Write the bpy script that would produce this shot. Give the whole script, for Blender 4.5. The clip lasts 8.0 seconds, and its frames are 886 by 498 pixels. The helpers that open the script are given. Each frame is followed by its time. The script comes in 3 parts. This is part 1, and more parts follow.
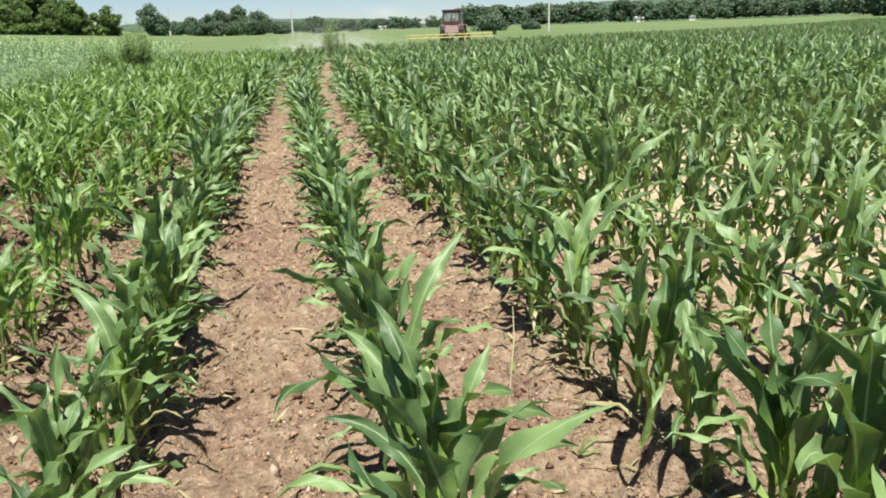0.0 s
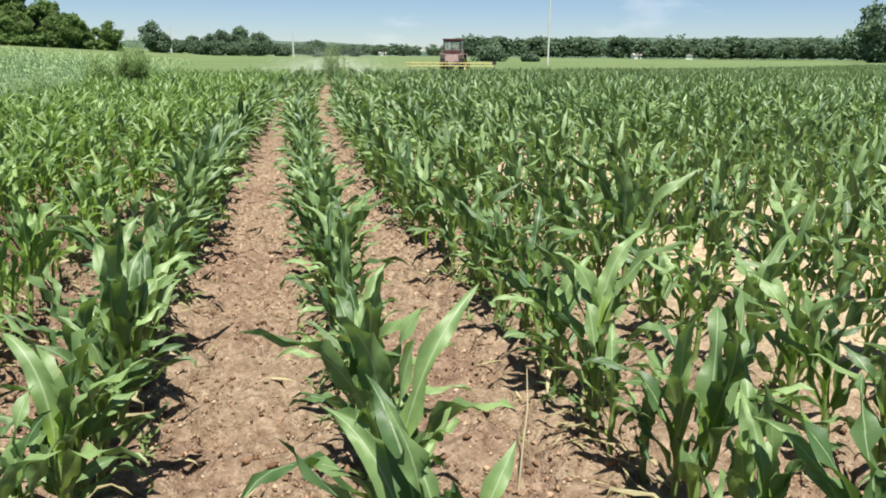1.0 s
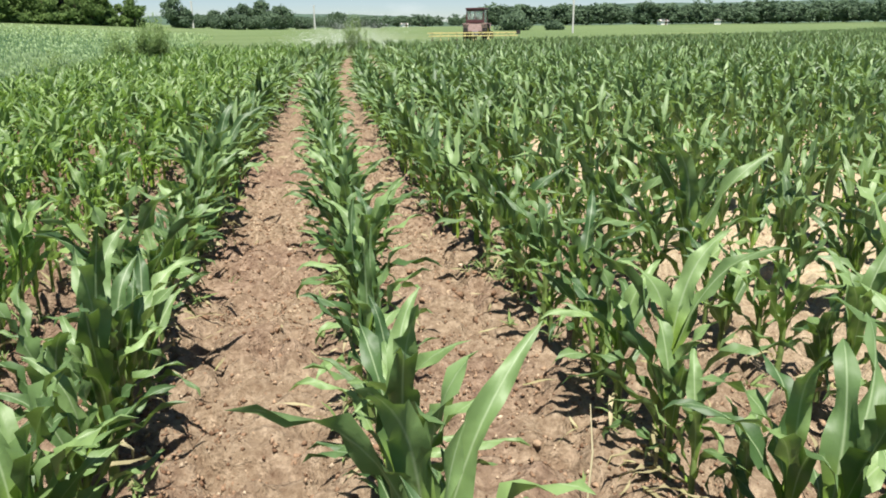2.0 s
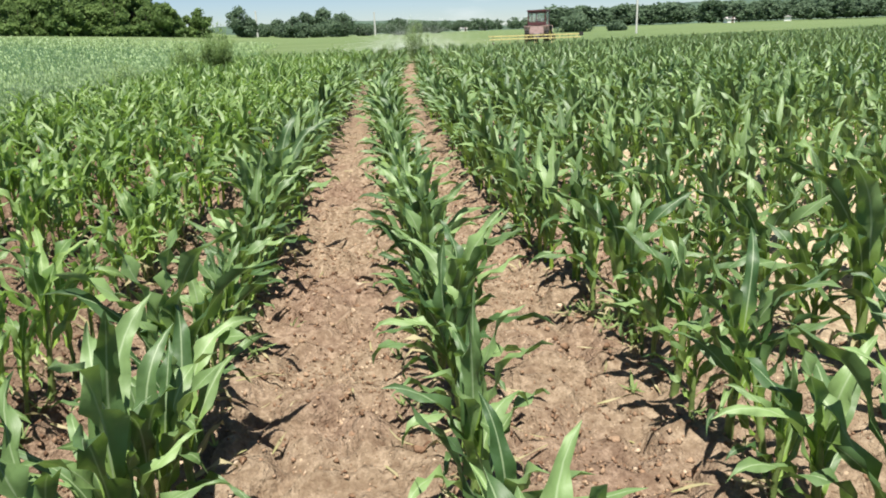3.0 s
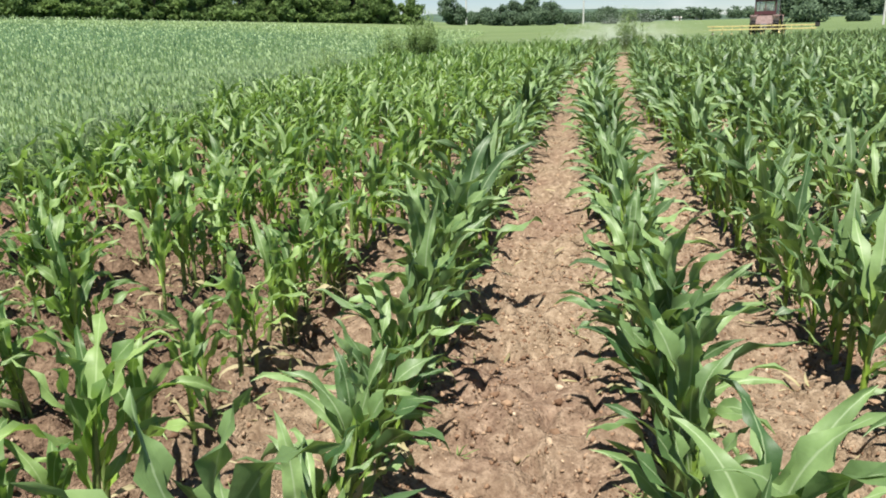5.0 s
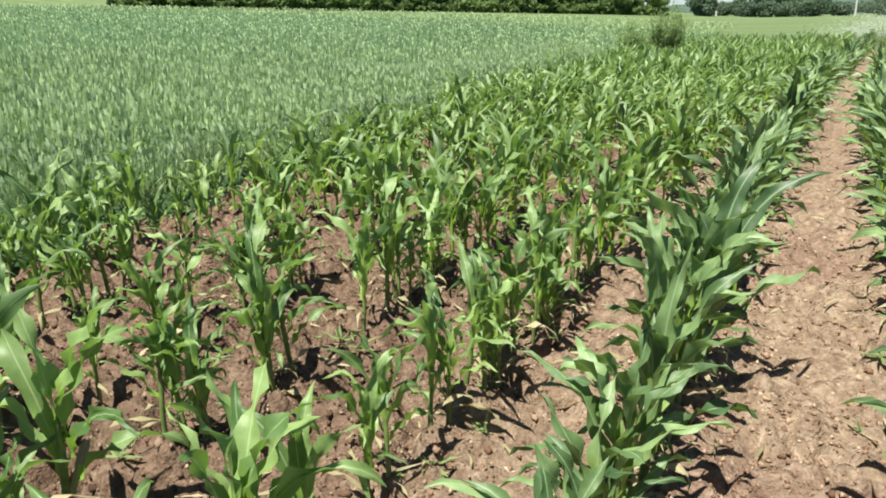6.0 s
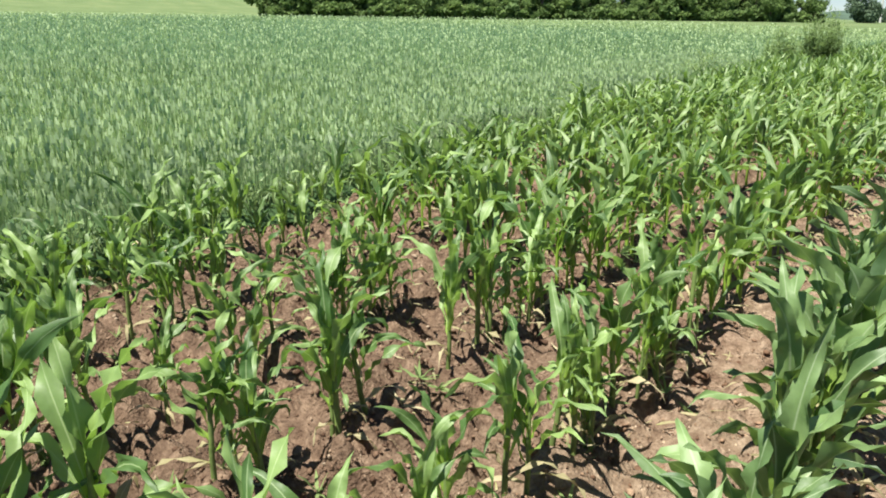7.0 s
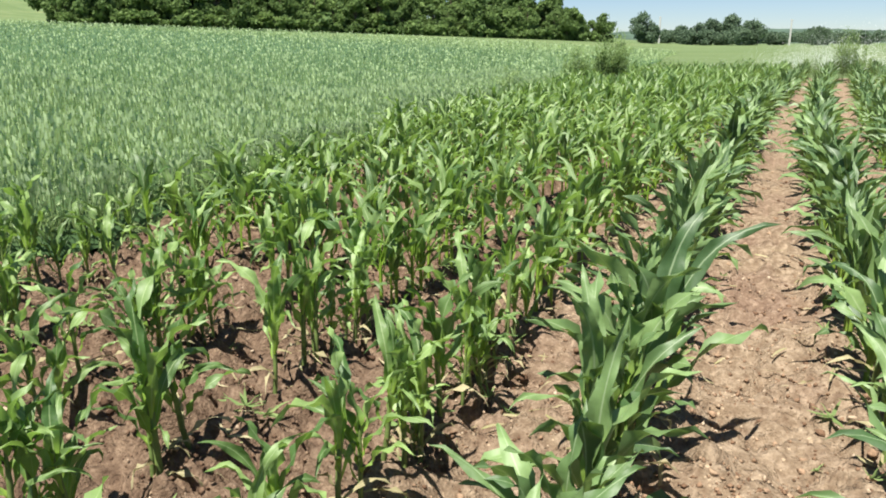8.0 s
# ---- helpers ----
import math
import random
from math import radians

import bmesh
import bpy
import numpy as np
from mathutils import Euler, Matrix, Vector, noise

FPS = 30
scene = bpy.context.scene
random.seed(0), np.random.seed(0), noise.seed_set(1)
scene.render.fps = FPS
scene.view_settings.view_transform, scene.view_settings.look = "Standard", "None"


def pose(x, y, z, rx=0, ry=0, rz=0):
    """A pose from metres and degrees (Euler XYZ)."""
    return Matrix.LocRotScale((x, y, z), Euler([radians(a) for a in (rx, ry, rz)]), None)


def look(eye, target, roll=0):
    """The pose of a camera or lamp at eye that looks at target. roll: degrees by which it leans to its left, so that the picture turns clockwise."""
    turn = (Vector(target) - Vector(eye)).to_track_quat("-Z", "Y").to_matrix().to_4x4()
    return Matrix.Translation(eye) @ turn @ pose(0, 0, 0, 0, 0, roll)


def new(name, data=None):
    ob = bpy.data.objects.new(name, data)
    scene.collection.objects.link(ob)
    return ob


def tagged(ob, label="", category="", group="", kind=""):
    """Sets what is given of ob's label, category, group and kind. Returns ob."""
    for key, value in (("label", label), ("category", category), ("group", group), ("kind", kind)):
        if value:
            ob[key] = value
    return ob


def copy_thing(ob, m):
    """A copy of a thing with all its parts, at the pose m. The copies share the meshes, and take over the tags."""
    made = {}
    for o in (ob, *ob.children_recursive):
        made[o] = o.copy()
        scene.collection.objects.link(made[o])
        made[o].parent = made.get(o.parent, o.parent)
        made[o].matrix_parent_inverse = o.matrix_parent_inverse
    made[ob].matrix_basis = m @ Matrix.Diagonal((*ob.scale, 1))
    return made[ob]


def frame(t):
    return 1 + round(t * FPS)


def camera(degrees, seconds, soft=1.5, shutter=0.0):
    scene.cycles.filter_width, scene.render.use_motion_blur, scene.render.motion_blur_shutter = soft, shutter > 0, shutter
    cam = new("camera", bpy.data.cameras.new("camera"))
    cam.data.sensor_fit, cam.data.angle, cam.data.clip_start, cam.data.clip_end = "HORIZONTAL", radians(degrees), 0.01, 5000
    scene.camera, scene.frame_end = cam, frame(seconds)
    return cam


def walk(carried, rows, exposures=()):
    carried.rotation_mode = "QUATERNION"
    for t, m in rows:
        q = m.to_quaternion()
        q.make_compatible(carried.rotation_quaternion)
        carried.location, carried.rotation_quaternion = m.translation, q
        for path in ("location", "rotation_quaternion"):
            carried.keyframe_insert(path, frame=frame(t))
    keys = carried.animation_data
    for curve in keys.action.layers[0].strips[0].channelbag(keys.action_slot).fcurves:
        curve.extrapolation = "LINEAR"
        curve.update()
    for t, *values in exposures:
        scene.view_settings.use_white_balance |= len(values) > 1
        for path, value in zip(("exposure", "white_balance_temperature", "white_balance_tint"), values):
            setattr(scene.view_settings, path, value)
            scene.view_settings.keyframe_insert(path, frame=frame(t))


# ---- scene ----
cam = camera(62.2, 8.0, soft=1.85)
PATH = [
    (0, (0.05, 0.117, 1.293), (0.435, 1.993, 0.716), -1.9),
    (0.1, (0.056, 0.14, 1.291), (0.435, 2.029, 0.753), -1.4),
    (0.2, (0.062, 0.163, 1.288), (0.436, 2.064, 0.792), -0.9),
    (0.3, (0.068, 0.186, 1.286), (0.439, 2.093, 0.812), -0.6),
    (0.4, (0.074, 0.209, 1.283), (0.444, 2.119, 0.819), -0.5),
    (0.5, (0.08, 0.232, 1.281), (0.449, 2.144, 0.823), -0.4),
    (1, (0.077, 0.493, 1.259), (0.489, 2.383, 0.752), 0.5),
    (1.2, (0.074, 0.596, 1.262), (0.496, 2.476, 0.724), 0.4),
    (2.3, (0.126, 1.127, 1.248), (0.421, 3.018, 0.666), -1.2),
    (2.5, (0.1, 1.287, 1.238), (0.364, 3.185, 0.664), -1.5),
    (3, (0.062, 1.58, 1.235), (0.247, 3.489, 0.669), -2.0),
    (3.5, (0.084, 1.953, 1.221), (0.18, 3.87, 0.659), -2.1),
    (4, (0.031, 2.222, 1.219), (0.035, 4.141, 0.655), -2.1),
    (4.2, (-0.004, 2.365, 1.223), (-0.052, 4.283, 0.66), -2.3),
    (5.3, (-0.047, 2.918, 1.259), (-0.531, 4.767, 0.67), -1.2),
    (5.5, (-0.083, 3.021, 1.248), (-0.692, 4.833, 0.661), -1.2),
    (6, (-0.183, 3.263, 1.269), (-1.063, 4.96, 0.682), -1.3),
    (6.5, (-0.251, 3.452, 1.26), (-1.415, 4.97, 0.675), -1.4),
    (7, (-0.232, 3.591, 1.272), (-1.402, 5.114, 0.712), -1.4),
    (7.5, (-0.219, 3.6, 1.281), (-1.206, 5.251, 0.735), -0.8),
    (8, (-0.214, 3.579, 1.299), (-0.979, 5.348, 0.765), -0.3),
]
EXPOSURES = ((0.0, 1.0), (1.2, 0.98), (3.0, 1.03), (4.0, 1.03), (6.0, 1.12), (7.0, 1.19), (8.0, 1.14))
walk(cam, [(t, look(eye, target, roll)) for t, eye, target, roll in PATH], EXPOSURES)

# ---- light ----
SUN_AZ, SUN_EL = -174.0, 69.0          # degrees clockwise from +y, and above the horizon
world = bpy.data.worlds.new("sky")
scene.world = world
world.use_nodes = True
wn, wl = world.node_tree.nodes, world.node_tree.links
sky = wn.new("ShaderNodeTexSky")
sky.sky_type, sky.sun_disc = "NISHITA", False
sky.sun_elevation, sky.sun_rotation = radians(SUN_EL), radians(SUN_AZ)
sky.altitude = 1400
sky.air_density, sky.dust_density, sky.ozone_density = 1.0, 0.1, 1.5
wn["Background"].inputs[1].default_value = 0.05
tint = wn.new("ShaderNodeMix")
tint.data_type, tint.blend_type = "RGBA", "MULTIPLY"
tint.inputs[0].default_value, tint.inputs[7].default_value = 1.0, (0.8, 0.88, 1.03, 1)
wl.new(sky.outputs[0], tint.inputs[6])
coord, stretch, puff, level = wn.new("ShaderNodeTexCoord"), wn.new("ShaderNodeMapping"), wn.new("ShaderNodeTexNoise"), wn.new("ShaderNodeMapRange")
stretch.inputs["Scale"].default_value = (1, 1, 3.2)
puff.inputs["Scale"].default_value, puff.inputs["Detail"].default_value = 5.5, 6
level.inputs["From Min"].default_value, level.inputs["From Max"].default_value, level.inputs["To Max"].default_value = 0.6, 0.78, 0.4
cloud = wn.new("ShaderNodeMix")
cloud.data_type = "RGBA"
cloud.inputs[7].default_value = (11.0, 11.2, 11.5, 1)
wl.new(coord.outputs["Generated"], stretch.inputs[0])
wl.new(stretch.outputs[0], puff.inputs["Vector"])
wl.new(puff.outputs[0], level.inputs[0])
wl.new(level.outputs[0], cloud.inputs[0])
wl.new(tint.outputs[2], cloud.inputs[6])
wl.new(cloud.outputs[2], wn["Background"].inputs[0])
sun = new("sun", bpy.data.lights.new("sun", "SUN"))
sun.data.energy, sun.data.angle, sun.data.color = 5.0, radians(0.5), (1.0, 0.95, 0.87)
az, el = radians(SUN_AZ), radians(SUN_EL)
sun.matrix_basis = look((0, 0, 30), (-math.sin(az) * math.cos(el), -math.cos(az) * math.cos(el), 30 - math.sin(el)))

# ---- the lie of the land ----
ROW_STEP = 0.70
ROWS = np.array([-3.86, -3.2, -2.48, -1.86, -1.17, -0.53, 0.26, 1.04, 1.71])      # the rows nearest to the path
ROWS = np.concatenate([ROWS[0] - ROW_STEP * np.arange(8, 0, -1), ROWS, ROWS[-1] + ROW_STEP * np.arange(1, 102)])
rng = np.random.default_rng(7)


def smooth(a, b, x):
    t = np.clip((x - a) / (b - a), 0, 1)
    return t * t * (3 - 2 * t)


LATTICE = np.random.default_rng(3).random((256, 256))


def value_noise(x, y):
    xi, yi = np.floor(x).astype(int), np.floor(y).astype(int)
    fx, fy = x - xi, y - yi
    fx, fy = fx * fx * (3 - 2 * fx), fy * fy * (3 - 2 * fy)
    a, b = LATTICE[xi & 255, yi & 255], LATTICE[(xi + 1) & 255, yi & 255]
    c, d = LATTICE[xi & 255, (yi + 1) & 255], LATTICE[(xi + 1) & 255, (yi + 1) & 255]
    return (a * (1 - fx) + b * fx) * (1 - fy) + (c * (1 - fx) + d * fx) * fy - 0.5


def edge_x(y):
    """Where the maize ends and the wheat begins."""
    return -4.2 - 0.062 * (np.asarray(y, float) - 6)


def far_y(x):
    """The far end of the maize."""
    return np.minimum(35 + 0.68 * np.asarray(x, float), 86)


def veer(y):
    """The rows bend gently to the right as they go."""
    t = np.clip(np.asarray(y, float) - 6, 0, None)
    return np.where(t < 14, 0.0026 * t * t, 0.51 + 0.073 * (t - 14))


def land(x, y):
    """The ground's height without its small relief: level under the maize, rising through the wheat."""
    x, y = np.asarray(x, float), np.asarray(y, float)
    u = np.clip(edge_x(y) - x - 1.5, 0, 260)
    hill = 0.072 * u / (1 + u / 190) + 0.0006 * np.clip(u - 105, 0, None) ** 2
    return hill + 0.005 * np.clip(y - 60, 0, 260) - 0.12 * smooth(42, 60, y) * smooth(-10, 4, x) * smooth(90, 70, y)


def soil(x, y):
    """The height of the tilled soil."""
    x, y = np.asarray(x, float), np.asarray(y, float)
    near = smooth(30, 14, y) * smooth(-9, -5, x) * smooth(16, 9, x)
    off = x - veer(y)
    i = np.clip(np.searchsorted(ROWS, off), 1, len(ROWS) - 1)
    gap = np.minimum(np.abs(off - ROWS[i]), np.abs(off - ROWS[i - 1]))
    ridge = 0.03 * np.exp(-(gap / 0.13) ** 2) - 0.01
    rough = 0.045 * value_noise(x * 3.1 + 9, y * 2.6) + 0.035 * value_noise(x * 8 + 40, y * 7) + 0.034 * value_noise(x * 19, y * 18 + 5) - 0.03 * np.abs(value_noise(x * 6 + 3, y * 9)) ** 0.7
    clod = 0.045 * np.clip(value_noise(x * 11 + 70, y * 12 + 20) - 0.1, 0, 1) - 0.03 * np.clip(0.14 - np.abs(value_noise(x * 5 + 31, y * 7 + 62)), 0, 1)/0.14
    return land(x, y) + near * (ridge + rough * (1.35 + 1.15 * smooth(-0.7, -1.4, x)) + clod * (2.2 + 1.6 * smooth(-0.7, -1.4, x)) - 0.01)


# ---- materials ----
def material(name, roughness=0.6, specular=0.3):
    m = bpy.data.materials.new(name)
    m.use_nodes = True
    n, l = m.node_tree.nodes, m.node_tree.links
    b = n["Principled BSDF"]
    b.inputs["Roughness"].default_value = roughness
    b.inputs["Specular IOR Level"].default_value = specular
    return m, n, l, b


def ramp(n, l, source, stops):
    r = n.new("ShaderNodeValToRGB")
    while len(r.color_ramp.elements) < len(stops):
        r.color_ramp.elements.new(0.5)
    for e, (p, c) in zip(r.color_ramp.elements, stops):
        e.position, e.color = p, (*c, 1)
    l.new(source, r.inputs[0])
    return r.outputs[0]


def noise_of(n, l, vector, scale, detail=4, rough=0.55):
    t = n.new("ShaderNodeTexNoise")
    t.inputs["Scale"].default_value, t.inputs["Detail"].default_value, t.inputs["Roughness"].default_value = scale, detail, rough
    l.new(vector, t.inputs["Vector"])
    return t.outputs[0]


def mix(n, l, factor, a, b, blend="MIX"):
    x = n.new("ShaderNodeMix")
    x.data_type, x.blend_type = "RGBA", blend
    for value, i in ((factor, 0), (a, 6), (b, 7)):
        if hasattr(value, "links"):
            l.new(value, x.inputs[i])
        else:
            x.inputs[i].default_value = value if i == 0 else (*value, 1)
    return x.outputs[2]


def maths(n, l, op, a, b=0.0, clamp=False):
    x = n.new("ShaderNodeMath")
    x.operation, x.use_clamp = op, clamp
    for value, i in ((a, 0), (b, 1)):
        if hasattr(value, "links"):
            l.new(value, x.inputs[i])
        else:
            x.inputs[i].default_value = value
    return x.outputs[0]


def bump(n, l, b, height, strength, distance):
    x = n.new("ShaderNodeBump")
    x.inputs["Strength"].default_value, x.inputs["Distance"].default_value = strength, distance
    l.new(height, x.inputs["Height"])
    l.new(x.outputs[0], b.inputs["Normal"])


def where(n):
    return n.new("ShaderNodeTexCoord").outputs["Object"]


def plain(name, colour, roughness=0.5, metallic=0.0, vary=0.25, scale=6.0):
    """A paint or metal with a little dirt and unevenness."""
    m, n, l, b = material(name, roughness)
    p = where(n)
    f = noise_of(n, l, p, scale, 5)
    l.new(ramp(n, l, f, [(0.3, [c * (1 - vary) for c in colour]), (0.7, [min(1, c * (1 + vary)) for c in colour])]), b.inputs["Base Color"])
    b.inputs["Metallic"].default_value = metallic
    bump(n, l, b, noise_of(n, l, p, scale * 9, 3), 0.15, 0.004)
    return m


def soil_material():
    m, n, l, b = material("tilled_soil", 0.95, 0.1)
    p = where(n)
    xyz = n.new("ShaderNodeSeparateXYZ")
    l.new(p, xyz.inputs[0])
    broad, fine = noise_of(n, l, p, 1.1, 5), noise_of(n, l, p, 22, 7, 0.7)
    red = ramp(n, l, fine, [(0.25, (0.08, 0.044, 0.03)), (0.5, (0.215, 0.147, 0.103)), (0.75, (0.405, 0.302, 0.218))])
    tan = ramp(n, l, fine, [(0.25, (0.115, 0.07, 0.042)), (0.5, (0.248, 0.184, 0.124)), (0.75, (0.445, 0.35, 0.25))])
    pale = ramp(n, l, fine, [(0.25, (0.3, 0.21, 0.13)), (0.5, (0.44, 0.362, 0.243)), (0.75, (0.57, 0.48, 0.345))])
    c = mix(n, l, ramp(n, l, broad, [(0.36, (0, 0, 0)), (0.52, (1, 1, 1))]), red, tan)
    east = maths(n, l, "ADD", maths(n, l, "MULTIPLY", maths(n, l, "SUBTRACT", xyz.outputs[0], 1.75), 1.3), maths(n, l, "MULTIPLY", maths(n, l, "SUBTRACT", noise_of(n, l, p, 0.9, 4), 0.5), 2.4), True)
    east = maths(n, l, "MULTIPLY", east, maths(n, l, "SUBTRACT", 1.0, maths(n, l, "MULTIPLY", maths(n, l, "SUBTRACT", xyz.outputs[0], 5.0), 0.2, True)), True)
    east = maths(n, l, "MULTIPLY", east, maths(n, l, "SUBTRACT", 1.0, maths(n, l, "MULTIPLY", maths(n, l, "SUBTRACT", xyz.outputs[1], 8.0), 0.12, True)), True)
    c = mix(n, l, east, c, pale)
    # bits of straw and small light stones
    v = n.new("ShaderNodeTexVoronoi")
    v.inputs["Scale"].default_value = 34
    l.new(p, v.inputs["Vector"])
    speck = maths(n, l, "LESS_THAN", v.outputs["Distance"], maths(n, l, "MULTIPLY", maths(n, l, "SUBTRACT", noise_of(n, l, p, 9, 2), 0.45), 0.9))
    c = mix(n, l, maths(n, l, "MULTIPLY", speck, 0.55), c, (0.62, 0.48, 0.33))
    west = maths(n, l, "MULTIPLY", maths(n, l, "SUBTRACT", -0.75, xyz.outputs[0]), 1.1, True)
    moist = ramp(n, l, fine, [(0.25, (0.05, 0.03, 0.02)), (0.5, (0.142, 0.094, 0.063)), (0.75, (0.31, 0.22, 0.15))])
    c = mix(n, l, maths(n, l, "MULTIPLY", west, 0.9), c, moist)
    l.new(c, b.inputs["Base Color"])
    # crumbs of broken soil, in two sizes
    h = maths(n, l, "ADD", fine, maths(n, l, "MULTIPLY", noise_of(n, l, p, 70, 4), 0.5))
    for scale, part_ in ((36, 0.35), (90, 0.22)):
        crumb = n.new("ShaderNodeTexVoronoi")
        crumb.inputs["Scale"].default_value = scale
        l.new(p, crumb.inputs["Vector"])
        h = maths(n, l, "SUBTRACT", h, maths(n, l, "MULTIPLY", crumb.outputs["Distance"], part_))
    bump(n, l, b, h, 1.0, 0.024)
    return m


def clod_material():
    m, n, l, b = material("soil_clod", 0.95, 0.1)
    geo = n.new("ShaderNodeNewGeometry").outputs["Random Per Island"]
    p = where(n)
    a = ramp(n, l, geo, [(0.0, (0.15, 0.085, 0.052)), (0.6, (0.33, 0.215, 0.138)), (0.9, (0.42, 0.3, 0.2)), (1.0, (0.55, 0.44, 0.32))])
    xyz = n.new("ShaderNodeSeparateXYZ")
    l.new(p, xyz.inputs[0])
    west = maths(n, l, "MULTIPLY", maths(n, l, "SUBTRACT", -0.75, xyz.outputs[0]), 1.1, True)
    a = mix(n, l, west, a, ramp(n, l, geo, [(0.0, (0.07, 0.04, 0.026)), (0.7, (0.18, 0.115, 0.075)), (0.93, (0.28, 0.2, 0.135)), (1.0, (0.45, 0.36, 0.26))]))
    c = mix(n, l, 0.6, a, ramp(n, l, noise_of(n, l, p, 60, 4), [(0.3, (0.35, 0.35, 0.35)), (0.7, (1, 1, 1))]), "MULTIPLY")
    l.new(c, b.inputs["Base Color"])
    bump(n, l, b, noise_of(n, l, p, 90, 4), 0.8, 0.008)
    return m


def meadow_material():
    m, n, l, b = material("meadow_grass", 0.85, 0.15)
    p = where(n)
    stretch = n.new("ShaderNodeMapping")
    stretch.inputs["Scale"].default_value = (0.05, 0.16, 1)
    l.new(p, stretch.inputs[0])
    broad, fine = noise_of(n, l, stretch.outputs[0], 1.0, 5), noise_of(n, l, p, 2.5, 6, 0.7)
    a = ramp(n, l, broad, [(0.35, (0.125, 0.18, 0.07)), (0.55, (0.155, 0.212, 0.09)), (0.7, (0.205, 0.24, 0.105))])
    c = mix(n, l, 0.7, a, ramp(n, l, fine, [(0.3, (0.55, 0.6, 0.5)), (0.7, (1, 1, 1))]), "MULTIPLY")
    l.new(c, b.inputs["Base Color"])
    bump(n, l, b, fine, 1.0, 0.25)
    return m


def leaf_material(name, dark, light, rib, young, through_colour, roughness=0.42, specular=0.45, through_part=0.35):
    """A strap leaf: pale midrib, own tone at its base (yellower on maize, shade-dark on wheat), lit through from
    behind.
    """
    m, n, l, b = material(name, roughness, specular)
    p = where(n)
    uv = n.new("ShaderNodeUVMap")
    s = n.new("ShaderNodeSeparateXYZ")
    l.new(uv.outputs[0], s.inputs[0])
    r = maths(n, l, "FRACT", maths(n, l, "ADD", n.new("ShaderNodeNewGeometry").outputs["Random Per Island"], n.new("ShaderNodeObjectInfo").outputs["Random"]))
    c = mix(n, l, r, dark, light)
    c = mix(n, l, 0.45, c, ramp(n, l, noise_of(n, l, p, 22, 4), [(0.3, (0.5, 0.55, 0.5)), (0.7, (1, 1, 1))]), "MULTIPLY")
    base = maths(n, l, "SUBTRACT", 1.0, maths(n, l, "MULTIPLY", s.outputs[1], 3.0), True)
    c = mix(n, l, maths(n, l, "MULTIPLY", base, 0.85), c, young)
    off = maths(n, l, "ABSOLUTE", maths(n, l, "SUBTRACT", s.outputs[0], 0.5))
    mid = maths(n, l, "SUBTRACT", 1.0, maths(n, l, "MULTIPLY", off, 16.0), True)
    c = mix(n, l, maths(n, l, "MULTIPLY", mid, 0.75), c, rib)
    # fine lengthwise veins
    vein = n.new("ShaderNodeMath")
    vein.operation = "SINE"
    l.new(maths(n, l, "MULTIPLY", s.outputs[0], 95.0), vein.inputs[0])
    l.new(c, b.inputs["Base Color"])
    bump(n, l, b, maths(n, l, "ADD", maths(n, l, "MULTIPLY", vein.outputs[0], 0.02), noise_of(n, l, p, 45, 3)), 0.35, 0.004)
    t = n.new("ShaderNodeBsdfTranslucent")
    l.new(mix(n, l, 0.5, c, through_colour), t.inputs[0])
    x = n.new("ShaderNodeMixShader")
    x.inputs[0].default_value = through_part
    l.new(b.outputs[0], x.inputs[1])
    l.new(t.outputs[0], x.inputs[2])
    l.new(x.outputs[0], n["Material Output"].inputs[0])
    return m


def foliage_material(name, dark, light, through_part=0.2):
    m, n, l, b = material(name, 0.7, 0.2)
    geo = n.new("ShaderNodeNewGeometry").outputs["Random Per Island"]
    obj = n.new("ShaderNodeObjectInfo").outputs["Random"]
    f = maths(n, l, "ADD", maths(n, l, "MULTIPLY", geo, 0.6), maths(n, l, "MULTIPLY", obj, 0.4))
    c = mix(n, l, f, dark, light)
    c = mix(n, l, 0.5, c, ramp(n, l, noise_of(n, l, where(n), 0.5, 4), [(0.3, (0.6, 0.65, 0.6)), (0.7, (1, 1, 1))]), "MULTIPLY")
    l.new(c, b.inputs["Base Color"])
    t = n.new("ShaderNodeBsdfTranslucent")
    l.new(c, t.inputs[0])
    x = n.new("ShaderNodeMixShader")
    x.inputs[0].default_value = through_part
    l.new(b.outputs[0], x.inputs[1])
    l.new(t.outputs[0], x.inputs[2])
    l.new(x.outputs[0], n["Material Output"].inputs[0])
    return m


SOIL, CLOD, MEADOW = soil_material(), clod_material(), meadow_material()
MAIZE = leaf_material("maize_leaf", (0.038, 0.094, 0.028), (0.228, 0.345, 0.126), (0.37, 0.47, 0.27), (0.28, 0.43, 0.05), (0.26, 0.45, 0.04), 0.54, 0.6, 0.25)
YOUNG_MAIZE = leaf_material("young_maize_leaf", (0.062, 0.136, 0.035), (0.29, 0.425, 0.14), (0.41, 0.53, 0.26), (0.36, 0.56, 0.06), (0.32, 0.58, 0.05), 0.53, 0.6, 0.35)
DRY_LEAF = leaf_material("withered_leaf", (0.3, 0.27, 0.14), (0.5, 0.44, 0.27), (0.55, 0.5, 0.33), (0.3, 0.32, 0.12), (0.5, 0.42, 0.2), 0.7, 0.2, 0.3)
STALK = plain("maize_stalk", (0.14, 0.2, 0.06), 0.5, vary=0.45, scale=18)
# both wheats: shade low in the stand is coloured into the blade bases
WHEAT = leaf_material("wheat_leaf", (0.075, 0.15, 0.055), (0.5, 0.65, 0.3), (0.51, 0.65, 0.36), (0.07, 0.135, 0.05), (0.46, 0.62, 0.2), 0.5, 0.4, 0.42)
